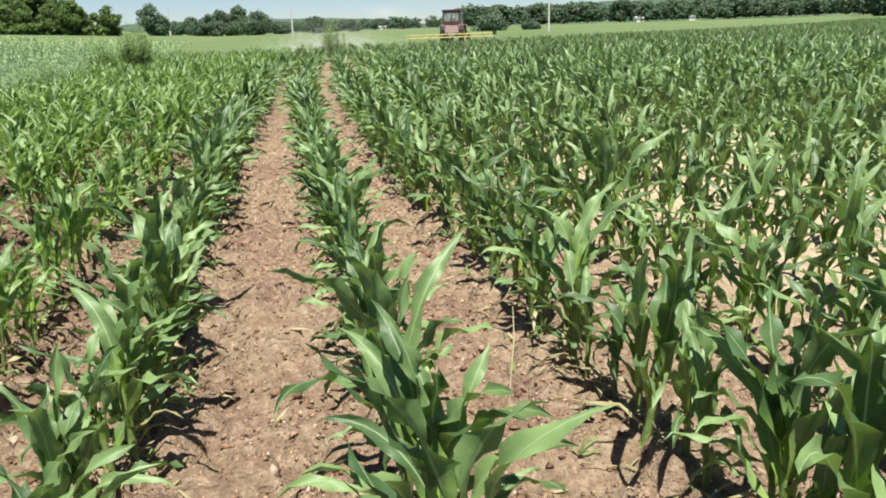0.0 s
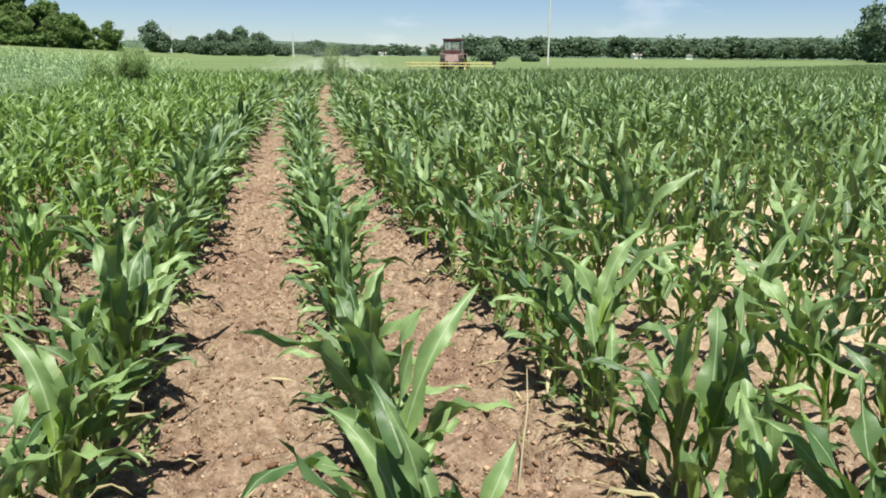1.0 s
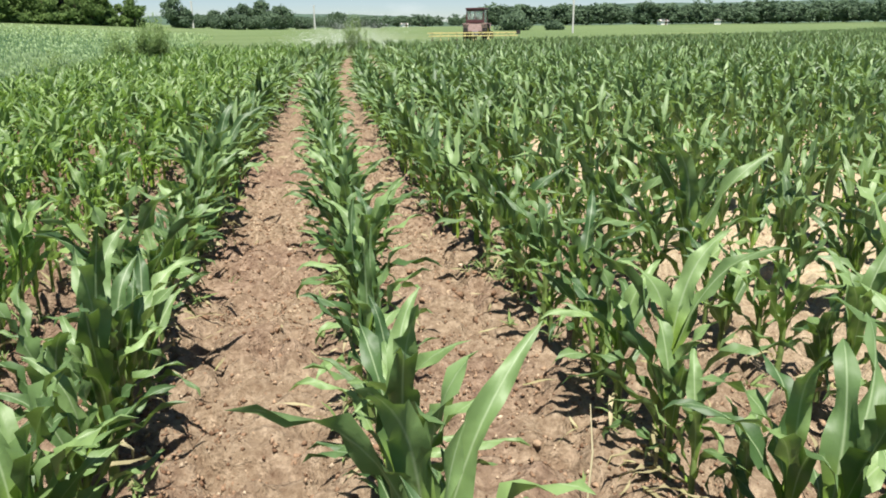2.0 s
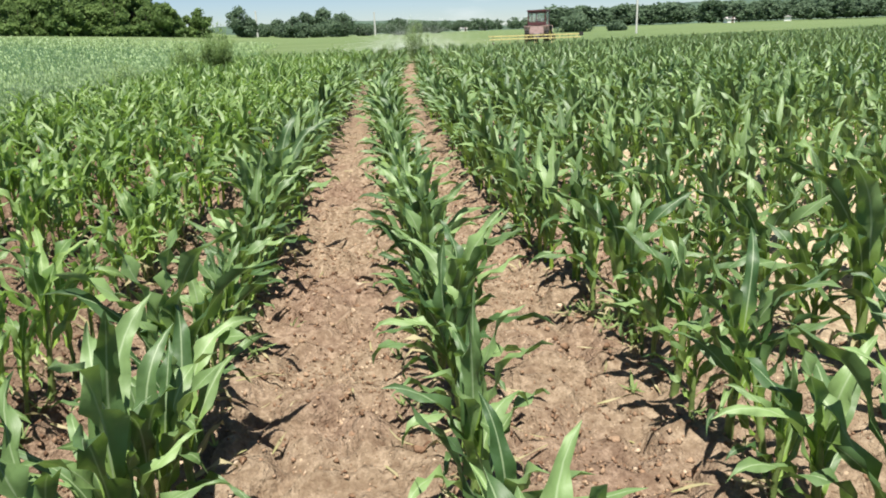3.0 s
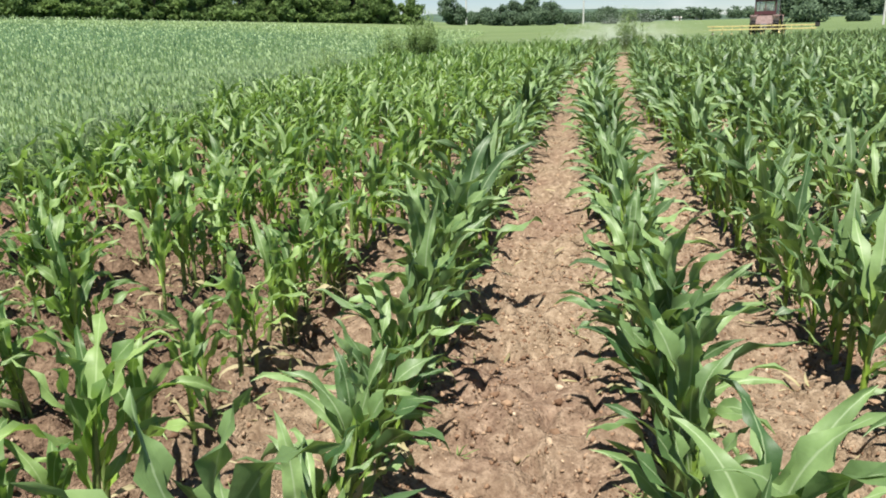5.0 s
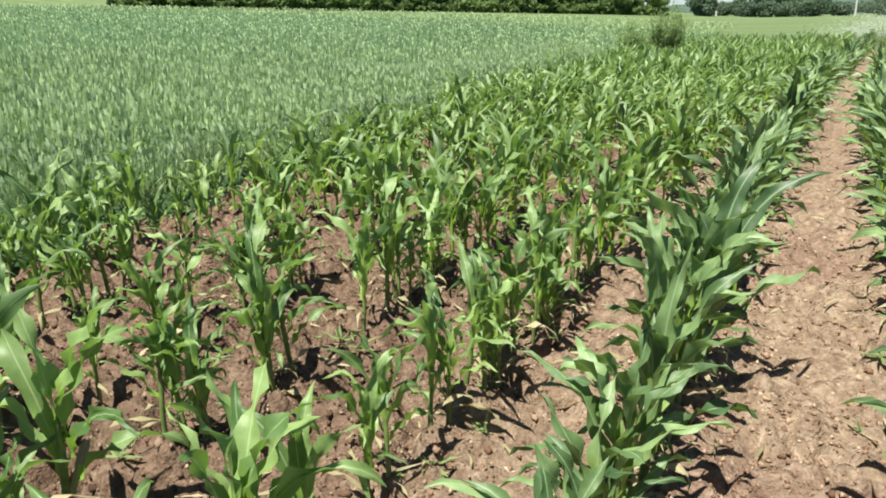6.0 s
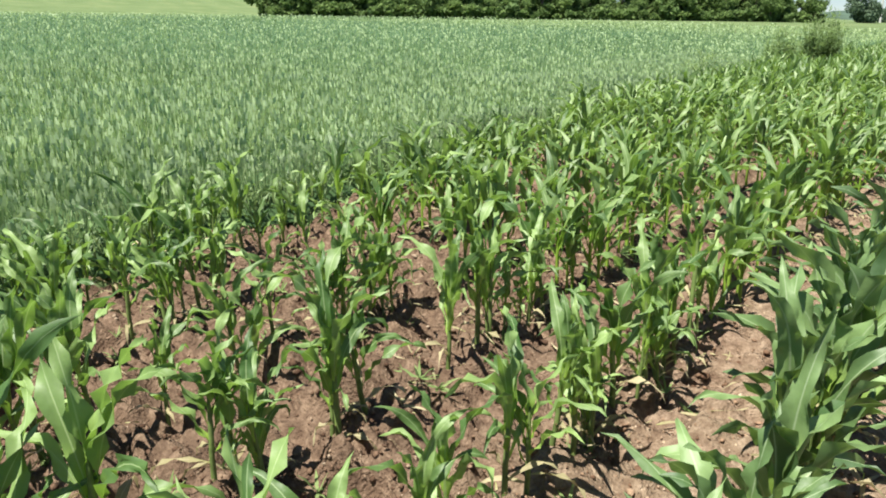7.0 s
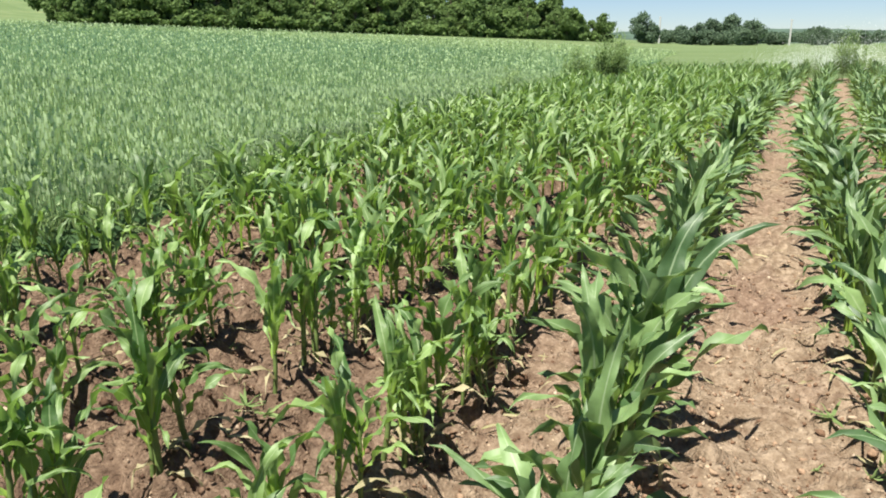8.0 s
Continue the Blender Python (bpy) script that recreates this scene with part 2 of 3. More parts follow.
MARGIN_WHEAT = leaf_material("margin_wheat_leaf", (0.06, 0.128, 0.048), (0.36, 0.49, 0.23), (0.4, 0.52, 0.28), (0.06, 0.12, 0.05), (0.34, 0.48, 0.16), 0.5, 0.4, 0.4)
# dark green that paints the shade in the gaps between wheat stalks
WHEAT_SHADE = foliage_material("wheat_shade", (0.04, 0.085, 0.033), (0.075, 0.135, 0.052), 0.0)
TREE_LEAF = foliage_material("tree_leaves", (0.085, 0.15, 0.05), (0.215, 0.31, 0.095), 0.42)
# distance haze put into the colour: greyer, bluer leaves for the far trees
HAZED_LEAF = foliage_material("hazed_far_leaves", (0.1, 0.155, 0.095), (0.165, 0.235, 0.14), 0.4)
WEED_LEAF = foliage_material("weed_leaves", (0.19, 0.285, 0.1), (0.32, 0.43, 0.165), 0.5)
BARK = plain("bark", (0.13, 0.1, 0.075), 0.9, vary=0.4, scale=3)
HILL = plain("wooded_hill", (0.055, 0.09, 0.06), 0.95, vary=0.35, scale=0.02)
CONCRETE = plain("pole_concrete", (0.52, 0.52, 0.48), 0.85)
STEEL = plain("grey_steel", (0.28, 0.29, 0.3), 0.5, 0.7)
RED = plain("faded_red_paint", (0.1, 0.04, 0.045), 0.45)
PINK = plain("dusty_tractor_paint", (0.42, 0.29, 0.27), 0.6)
YELLOW = plain("yellow_paint", (0.56, 0.48, 0.22), 0.5)
TYRE = plain("tyre_rubber", (0.035, 0.033, 0.03), 0.85)
WHITEWASH = plain("white_wall", (0.75, 0.74, 0.7), 0.8, vary=0.1)
ROOFING = plain("grey_roof", (0.4, 0.38, 0.36), 0.8)
DROPLET = plain("spray_droplets", (0.82, 0.85, 0.84), 0.4, vary=0.05)
GLASS, gn, gl, gb = material("cab_glass", 0.08, 0.5)
gb.inputs["Base Color"].default_value = (0.9, 0.95, 0.93, 1)
gb.inputs["Transmission Weight"].default_value = 0.9


# ---- mesh helpers ----
def mesh_of(name, verts, faces, mat, uv=None, smooth_faces=False):
    """A mesh from arrays: verts (n, 3), faces (m, 3 or 4), uv (n, 2) by vertex."""
    verts, faces = np.asarray(verts, np.float32), np.asarray(faces, np.int32)
    me = bpy.data.meshes.new(name)
    k = faces.shape[1]
    me.vertices.add(len(verts))
    me.vertices.foreach_set("co", verts.ravel())
    me.loops.add(faces.size)
    me.loops.foreach_set("vertex_index", faces.ravel())
    me.polygons.add(len(faces))
    me.polygons.foreach_set("loop_start", np.arange(0, faces.size, k, dtype=np.int32))
    if uv is not None:
        me.uv_layers.new(name="UVMap").data.foreach_set("uv", np.asarray(uv, np.float32)[faces.ravel()].ravel())
    me.materials.append(mat)
    me.update(calc_edges=True)
    me.validate()
    if smooth_faces:
        me.polygons.foreach_set("use_smooth", np.ones(len(faces), bool))
    return me


def part(name, bm, mat, parent, label=""):
    """Links a bmesh, or a mesh, as one mesh object under a thing or a part."""
    if isinstance(bm, bpy.types.Mesh):
        me = bm
    else:
        me = bpy.data.meshes.new(name)
        bm.to_mesh(me)
        bm.free()
        me.materials.append(mat)
    ob = new(name, me)
    ob.parent = parent
    return tagged(ob, label)


def thing(name, place, label, category, group="", turn=0.0, kind=""):
    ob = new(name)
    ob.empty_display_size = 0.1
    ob.matrix_basis = Matrix.Translation(place) @ pose(0, 0, 0, 0, 0, turn)
    return tagged(ob, label, category, group, kind)


def box(size, centre, bevel=0.02, bm=None, tilt=(0, 0, 0)):
    b = bmesh.new()
    bmesh.ops.create_cube(b, size=1)
    bmesh.ops.scale(b, vec=size, verts=b.verts)
    if bevel:
        bmesh.ops.bevel(b, geom=b.edges[:], offset=min(bevel, min(size) * 0.4), segments=2, affect="EDGES")
    bmesh.ops.transform(b, matrix=pose(*centre, *tilt), verts=b.verts)
    if bm is None:
        return b
    me = bpy.data.meshes.new("joined")
    b.to_mesh(me)
    b.free()
    bm.from_mesh(me)
    bpy.data.meshes.remove(me)
    return bm


def tube(points, radii, sides=7, closed_top=True):
    """Arrays of a tapered tube along points."""
    points = [Vector(p) for p in points]
    v, f = [], []
    for i, p in enumerate(points):
        d = (points[min(i + 1, len(points) - 1)] - points[max(i - 1, 0)]).normalized()
        a = d.orthogonal().normalized()
        c = d.cross(a)
        for j in range(sides):
            q = 2 * math.pi * j / sides
            v.append(p + (a * math.cos(q) + c * math.sin(q)) * radii[i])
    for i in range(len(points) - 1):
        for j in range(sides):
            k = (j + 1) % sides
            f.append((i * sides + j, i * sides + k, (i + 1) * sides + k, (i + 1) * sides + j))
    return np.array([tuple(q) for q in v]), np.array(f)


def join(pieces):
    """Joins (verts, faces) or (verts, faces, uv) arrays."""
    vs, fs, us, at = [], [], [], 0
    for q in pieces:
        vs.append(q[0])
        fs.append(np.asarray(q[1]) + at)
        if len(q) > 2:
            us.append(q[2])
        at += len(q[0])
    return (np.concatenate(vs), np.concatenate(fs), np.concatenate(us)) if us else (np.concatenate(vs), np.concatenate(fs))


def scatter(templates, x, y, z, turn, size, which, height=None):
    """Copies of template arrays set down at many places, as one set of arrays."""
    out, height = [], size if height is None else height
    for k, (v, f, uv) in enumerate(templates):
        i = np.nonzero(which == k)[0]
        if not len(i):
            continue
        c, s = np.cos(turn[i])[:, None], np.sin(turn[i])[:, None]
        px = (v[:, 0] * c - v[:, 1] * s) * size[i][:, None] + x[i][:, None]
        py = (v[:, 0] * s + v[:, 1] * c) * size[i][:, None] + y[i][:, None]
        pz = v[:, 2] * height[i][:, None] + z[i][:, None]
        faces = (f[None] + (np.arange(len(i)) * len(v))[:, None, None]).reshape(-1, f.shape[1])
        out.append((np.stack([px, py, pz], -1).reshape(-1, 3), faces, np.tile(uv, (len(i), 1))))
    return join(out)


# ---- ground ----
def stretched(lo, hi, step, limit_lo, limit_hi, growth=1.14):
    mid = list(np.arange(lo, hi, step))
    left, right, s = [], [], step
    p = lo
    while p > limit_lo:
        s *= growth
        p -= s
        left.append(p)
    p, s = mid[-1], step
    while p < limit_hi:
        s *= growth
        p += s
        right.append(p)
    return np.array(left[::-1] + mid + right)


def grid(xs, ys, height):
    gx, gy = np.meshgrid(xs, ys)
    v = np.stack([gx, gy, height(gx, gy)], -1).reshape(-1, 3)
    w = len(xs)
    a = (np.arange(len(ys) - 1)[:, None] * w + np.arange(w - 1)[None]).ravel()
    return v, np.stack([a, a + 1, a + w + 1, a + w], -1)


def build_ground():
    v, f = grid(stretched(-4.6, 3.2, 0.027, -2600, 2600), stretched(0.8, 8.6, 0.027, -2600, 3000), soil)
    me = mesh_of("ground", v, f, SOIL, smooth_faces=True)
    me.materials.append(MEADOW)
    c = v[f].mean(1)
    grass = (c[:, 1] > far_y(c[:, 0])) | (c[:, 0] < edge_x(c[:, 1]) - 0.1) | (c[:, 0] > 75) | (c[:, 1] < -60)
    me.polygons.foreach_set("material_index", grass.astype(np.int32))
    tagged(new("ground", me), "reddish-brown tilled soil running into pale green meadow", "ground", kind="structure")


def build_clods():
    ico = bmesh.new()
    bmesh.ops.create_icosphere(ico, subdivisions=1, radius=1)
    base = np.array([tuple(q.co) for q in ico.verts])
    faces = np.array([[q.index for q in t.verts] for t in ico.faces])
    ico.free()
    templates = []
    for k in range(10):
        w = base * (0.35 + 1.15 * rng.random((len(base), 1))) * np.array([1.0, 0.6 + 0.4 * rng.random(), 0.45 + 0.3 * rng.random()])
        templates.append((w, faces, np.zeros((len(base), 2))))
    n = 24000
    x, y = rng.uniform(-4.6, 3.6, n), 0.8 + 11.5 * rng.random(n) ** 1.4
    keep = rng.random(n) < 0.35 + 0.3 * (x < -0.8) + 1.6 * np.clip(value_noise(x * 2.2, y * 1.6 + 30) + 0.1, 0, 1)
    x, y = x[keep], y[keep]
    n = len(x)
    size = 0.004 + 0.021 * rng.random(n) ** 3.4
    v, f, uv = scatter(templates, x, y, soil(x, y) + size * 0.12, rng.random(n) * 6.28, size, rng.integers(0, 10, n))
    tagged(new("soil_clods", mesh_of("soil_clods", v, f, CLOD)), "scattered reddish clods and pale stones on soil", "clods", kind="stuff")


def build_crumbs():
    """Small broken crumbs that roughen the soil between the rows nearest to the path."""
    r = np.random.default_rng(29)
    base = np.array([(1, 0, 0), (-1, 0, 0), (0, 1, 0), (0, -1, 0), (0, 0, 1), (0, 0, -1)], float)
    faces = np.array([(0, 2, 4), (2, 1, 4), (1, 3, 4), (3, 0, 4), (2, 0, 5), (1, 2, 5), (3, 1, 5), (0, 3, 5)])
    templates = [(base * r.uniform(0.5, 1.5, (6, 1)) + r.normal(0, 0.2, (6, 3)), faces, np.zeros((6, 2))) for i in range(12)]
    n = 52000
    y = 1.6 + 6.4 * r.random(n) ** 1.2
    x = r.uniform(-3.4, 1.7, n)
    keep = r.random(n) < 0.25 + 2.2 * np.clip(value_noise(x * 3.5 + 11, y * 3 + 4) + 0.12, 0, 1)
    x, y = x[keep], y[keep]
    n = len(x)
    size = 0.0035 + 0.0075 * r.random(n) ** 2
    v, f, uv = scatter(templates, x, y, soil(x, y) + size * 0.2, r.random(n) * 6.28, size, r.integers(0, 12, n))
    tagged(new("soil_crumbs", mesh_of("soil_crumbs", v, f, CLOD)), "fine broken crumbs strewn over the tilled soil", "soil crumbs", kind="stuff")


def build_litter():
    """Dry leaf strips and straw lying on the soil, and little weeds at the foot of the rows."""
    r = np.random.default_rng(41)
    strips = [strap_leaf(r, (0, 0, 0.012), r.uniform(0.05, 0.16), r.uniform(0.003, 0.014), r.uniform(-3, 14), r.uniform(0, 30), 0.0, 4, 1, r.uniform(-1, 1), 0, 0.004) for i in range(12)]
    n = 1500
    row = r.choice(ROWS[(ROWS > -4) & (ROWS < 2)], n)
    y = 0.8 + 9 * r.random(n) ** 1.2
    x = row + veer(y) + r.normal(0, 0.16, n)
    v, f, uv = scatter(strips, x, y, soil(x, y) + 0.004, r.random(n) * 6.28, np.ones(n), r.integers(0, 12, n))
    tagged(new("dry_litter", mesh_of("dry_litter", v, f, DRY_LEAF, uv, True)), "pale straw and withered leaf bits on the soil", "plant litter", kind="stuff")
    sprouts = [join([strap_leaf(r, (0, 0, 0), r.uniform(0.03, 0.09), r.uniform(0.006, 0.014), r.uniform(20, 75), r.uniform(0, 90), r.random() * 6.28, 3, 1, 0, 0, 0) for j in range(9)]) for i in range(8)]
    n = 420
    row = r.choice(ROWS[(ROWS > -4.5) & (ROWS < 2)], n)
    y = 0.8 + 9 * r.random(n)
    x = row + veer(y) + r.normal(0, 0.09, n)
    v, f, uv = scatter(sprouts, x, y, soil(x, y), r.random(n) * 6.28, r.uniform(0.6, 1.5, n), r.integers(0, 8, n))
    tagged(new("small_weeds", mesh_of("small_weeds", v, f, WEED_LEAF, uv)), "tiny green weeds sprouting along the rows", "weeds", kind="stuff")


# ---- maize ----
def strap_leaf(r, base, length, width, rise, droop, heading, segs, cols, veer=0.0, fold=0.38, wave=0.02):
    """A long leaf that rises from the stalk and arches over."""
    s = np.linspace(0, 1, segs + 1)
    climb = radians(rise) - radians(droop) * s ** 1.95
    way = heading + veer * s ** 1.5
    step = length / segs
    out, up = np.cos(climb), np.sin(climb)
    cx = base[0] + np.concatenate([[0], np.cumsum((out * np.cos(way))[:-1] * step)])
    cy = base[1] + np.concatenate([[0], np.cumsum((out * np.sin(way))[:-1] * step)])
    cz = base[2] + np.concatenate([[0], np.cumsum(up[:-1] * step)])
    cz = np.maximum(cz, 0.015)
    half = 0.5 * width * np.minimum(1, 0.26 + 2.3 * s) * np.clip(1 - s ** 2.5, 0, 1) ** 0.85
    side = np.stack([-np.sin(way), np.cos(way), np.zeros_like(s)], -1)
    top = np.stack([-up * np.cos(way), -up * np.sin(way), out], -1)
    roll = r.uniform(-0.5, 0.5) + r.uniform(-0.9, 0.9) * s
    sd = side * np.cos(roll)[:, None] + top * np.sin(roll)[:, None]
    tp = top * np.cos(roll)[:, None] - side * np.sin(roll)[:, None]
    ph, fr = r.uniform(0, 6.28, 2), r.uniform(2.0, 3.5)
    v, uv = [], []
    for j in range(cols + 1):
        k = 2 * j / cols - 1
        lift = abs(k) * fold * half * (1.2 - s)
        ripple = wave * abs(k) ** 2 * np.sin(6.28 * fr * s + ph[0 if k < 0 else 1]) * np.sin(np.pi * np.clip(s, 0, 1)) ** 0.5
        v.append(np.stack([cx, cy, cz], -1) + sd * (k * half)[:, None] + tp * (lift + ripple)[:, None])
        uv.append(np.stack([np.full_like(s, j / cols), s], -1))
    v, uv = np.stack(v, 1).reshape(-1, 3), np.stack(uv, 1).reshape(-1, 2)
    w = cols + 1
    a = (np.arange(segs)[:, None] * w + np.arange(cols)[None]).ravel()
    return v, np.stack([a, a + 1, a + w + 1, a + w], -1), uv


def maize_leaves(seed, segs, cols, count, small=False):
    """The leaves of one plant, lowest first, and the stalk's height. Plant about 0.6 m tall, or 0.45 m if small."""
    r = np.random.default_rng(seed)
    k = 0.97 if small else 1.0
    stem = (0.22 + 0.07 * r.random()) * (1.12 if small else 1.0)
    plane = r.random() * 6.28
    leaves = []
    for i in range(count):
        q = i / (count - 1)
        z = stem * ((0.42 + 0.58 * q) if small else (0.28 + 0.72 * q))
        length = (0.18 + 0.21 * math.sin(math.pi * (0.2 + 0.6 * q))) * k * r.uniform(0.85, 1.15)
        width = (0.026 + 0.03 * q ** 0.6 - 0.008 * q ** 4) * (0.88 if small else 1.02) * r.uniform(0.8, 1.2)
        rise = (60 if small else 58) + (24 if small else 28) * q ** 0.7 + r.uniform(-9, 8)
        droop = ((165 if small else 168) - (90 if small else 112) * q ** 1.1) * r.uniform(0.5, 1.25)
        heading = plane + math.pi * (i % 2) + r.uniform(-0.7, 0.7)
        leaves.append(strap_leaf(r, (0.006 * math.cos(heading), 0.006 * math.sin(heading), z), length, width, rise, droop, heading, segs, cols, r.uniform(-1.2, 1.2)))
    return leaves, stem


def maize_thing(seed, small):
    label = "small young maize plant, yellow-green at its heart" if small else "bushy young maize plant with arching blue-green strap leaves"
    plant = thing("maize_plant", (0, 0, 0), label, "maize plant", "maize plants in rows")
    leaves, stem = maize_leaves(seed, 12, 4, 7 if small else 8, small)
    v, f = tube([(0, 0, -0.04), (0.004, 0, stem * 0.35), (0, 0.004, stem * 0.75), (0.002, 0, stem * 1.1)], [0.011, 0.0095, 0.009, 0.004] if small else [0.013, 0.0115, 0.010, 0.004], 6)
    part("stalk", mesh_of("stalk", v, f, STALK, smooth_faces=True), STALK, plant)
    for v, f, uv in leaves:
        part("leaf", mesh_of("leaf", v, f, YOUNG_MAIZE if small else MAIZE, uv, True), MAIZE, plant)
    r = np.random.default_rng(seed + 50)
    for i in range(2):
        v, f, uv = strap_leaf(r, (0, 0, stem * (0.18 + 0.1 * i)), r.uniform(0.14, 0.24), r.uniform(0.012, 0.022), r.uniform(20, 50), r.uniform(110, 190), r.random() * 6.28, 6, 2, r.uniform(-1, 1), 0.3, 0.01)
        part("withered_leaf", mesh_of("withered_leaf", v, f, DRY_LEAF, uv, True), DRY_LEAF, plant, "pale withered lower leaf")
    return plant


def maize_template(seed, segs, cols, count, small):
    leaves, stem = maize_leaves(seed, segs, cols, count, small)
    v, f = tube([(0, 0, -0.03), (0, 0, stem)], [0.012, 0.007], 3)
    return join(leaves + [(v, f, np.tile([[0.2, 0.02]], (len(v), 1)))])


# plants that stand clear of their neighbours, by row (0 is the row under the path) and distance along it
KNOWN = {-2: (5.19, 5.45, 5.56, 6.02, 6.17, 6.42), -3: (4.62, 4.7, 4.76, 5.09, 5.25, 5.68, 5.94, 6.05, 6.28, 6.37),
         -4: (4.37, 4.49, 5.24, 5.66, 5.77, 6.07), -5: (4.84, 5.34, 5.42, 5.66, 6.2)}


maize_rng = np.random.default_rng(23)


def maize_sites():
    """Every plant of the field: place, size, whether it is small, and whether it stands in the near stretch."""
    out = []
    main = int(np.argmin(np.abs(ROWS - 0.26)))
    for k, x0 in enumerate(ROWS):
        k -= main
        left, dense = k <= -2, k in (-1, 0)
        step = 0.135 if left else (0.145 if dense else 0.15)
        y = -5.0 + np.cumsum(step * maize_rng.uniform(0.5, 1.5, 650))
        if k in KNOWN:
            y = np.concatenate([y[(y < 4.3) | (y > 6.5) | (maize_rng.random(len(y)) < 0.6)], KNOWN[k]])
        # the rows under and beside the path draw a little together along their first metres
        bend = (0.045 if k > 0 else 0.025) * np.clip(5 - y, -1.5 if k > 0 else 0.0, 3) * smooth(11, 7.5, y) * (k >= 0)
        x = x0 + bend + veer(y) + maize_rng.normal(0, 1, len(y)) * (0.025 + 0.03 * smooth(7, 12, y)) + 0.05 * value_noise(y * 0.4 + 7 * k, y * 0 + k * 3.3)
        keep = (x > edge_x(y) + 0.1) & (y < far_y(x)) & (x < 0.95 * y + 12)
        x, y = x[keep], y[keep]
        size = maize_rng.normal(1.0, 0.12, len(y)).clip(0.72, 1.2) * (1.04 if dense else 1.0 if left else 1.02)
        near = (y > 1.0) & (y < (6.7 if k < 1 else 4.9)) & (k >= -6) & (k <= 2)
        spread = 1 + (0.4 if k == -1 else 0.33) * smooth(6.5, 11, y)
        out.append(np.stack([x, y, size, np.full_like(x, left), near, spread], -1))
    return np.concatenate(out)


def build_maize():
    s = maize_sites()
    near = s[s[:, 4] > 0]
    tall, small = [maize_thing(100 + i, False) for i in range(9)], [maize_thing(200 + i, True) for i in range(7)]
    left_over = {o: True for o in tall + small}
    for x, y, size, is_small, *_ in near:
        kinds = small if is_small else tall
        plant = kinds[maize_rng.integers(len(kinds))]
        m = Matrix.Translation((x, y, float(soil(x, y)))) @ pose(0, 0, 0, maize_rng.normal(0, 4), maize_rng.normal(0, 4), maize_rng.uniform(0, 360)) @ Matrix.Diagonal((size, size, size * maize_rng.uniform(0.92, 1.08), 1))
        if left_over.pop(plant, False):
            plant.matrix_basis = m
        else:
            copy_thing(plant, m)
    rest = s[s[:, 4] == 0]
    far = np.hypot(rest[:, 0], rest[:, 1] - 2)
    for name, lo, hi, segs, cols, count, is_small in (("maize_stand", 0, 14, 7, 2, 8, 0), ("maize_stand", 0, 14, 7, 2, 7, 1), ("distant_maize_stand", 14, 26, 3, 1, 7, 0), ("distant_maize_stand", 14, 26, 3, 1, 7, 1), ("distant_maize_stand", 26, 999, 2, 1, 5, 0), ("distant_maize_stand", 26, 999, 2, 1, 6, 1)):
        q = rest[(far >= lo) & (far < hi) & (rest[:, 3] == is_small)]
        n = len(q)
        templates = [maize_template(300 + 100 * is_small + i, segs, cols, count, bool(is_small)) for i in range(9)]
        wide = q[:, 2] * ((1.08 if is_small else q[:, 5]) if lo == 0 else 1.28)
        v, f, uv = scatter(templates, q[:, 0], q[:, 1], soil(q[:, 0], q[:, 1]), maize_rng.random(n) * 6.28, wide, maize_rng.integers(0, 9, n), q[:, 2] * (1 + 0.12 * smooth(5, 9, q[:, 1])))
        label = "sparser rows of yellow-green maize beside the wheat" if is_small else "dense rows of green maize across the field"
        tagged(new(name, mesh_of(name, v, f, YOUNG_MAIZE if is_small else MAIZE, uv, True)), label, "maize field", kind="stuff")


# ---- wheat ----
def wheat_template(seed, blades, wide, ear):
    r = np.random.default_rng(seed)
    pieces = []
    for i in range(blades):
        a = r.random() * 6.28
        b = (0.03 * math.cos(a) * r.random(), 0.03 * math.sin(a) * r.random(), r.uniform(0.1, 0.3))
        pieces.append(strap_leaf(r, b, r.uniform(0.28, 0.48), 0.012 * min(wide, 1.3), r.uniform(58, 86), r.uniform(30, 130), a, 2, 1, 0, 0, 0))
    for i in range(ear):
        a, lean = r.random() * 6.28, r.uniform(0.0, 0.07)
        dx, dy = lean * math.cos(a), lean * math.sin(a)
        h = r.uniform(0.62, 0.84)
        for t in (0.8,):
            w = 0.0085 * wide
            c, s_ = math.cos(a + t) * w, math.sin(a + t) * w
            spots = [(dx * 0.3, dy * 0.3, 0.3, 0.2), (dx, dy, h, 0.22), (dx * 1.1, dy * 1.1, h + 0.035, 1.0), (dx * 1.35, dy * 1.35, h + 0.1, 0.4)]
            v = np.array([(px + g * c * k, py + g * s_ * k, pz) for px, py, pz, k in spots for g in (-1, 1)])
            pieces.append((v, np.array([(0, 1, 3, 2), (2, 3, 5, 4), (4, 5, 7, 6)]), np.array([(0.1, 0.5), (0.1, 0.5), (0.3, 0.8), (0.3, 0.8), (0.5, 0.95), (0.5, 0.95), (0.5, 1), (0.5, 1)])))
    return join(pieces)


TRAMLINES = (26.0, 34.8)                # wheel tracks through the wheat, by their distance from its edge


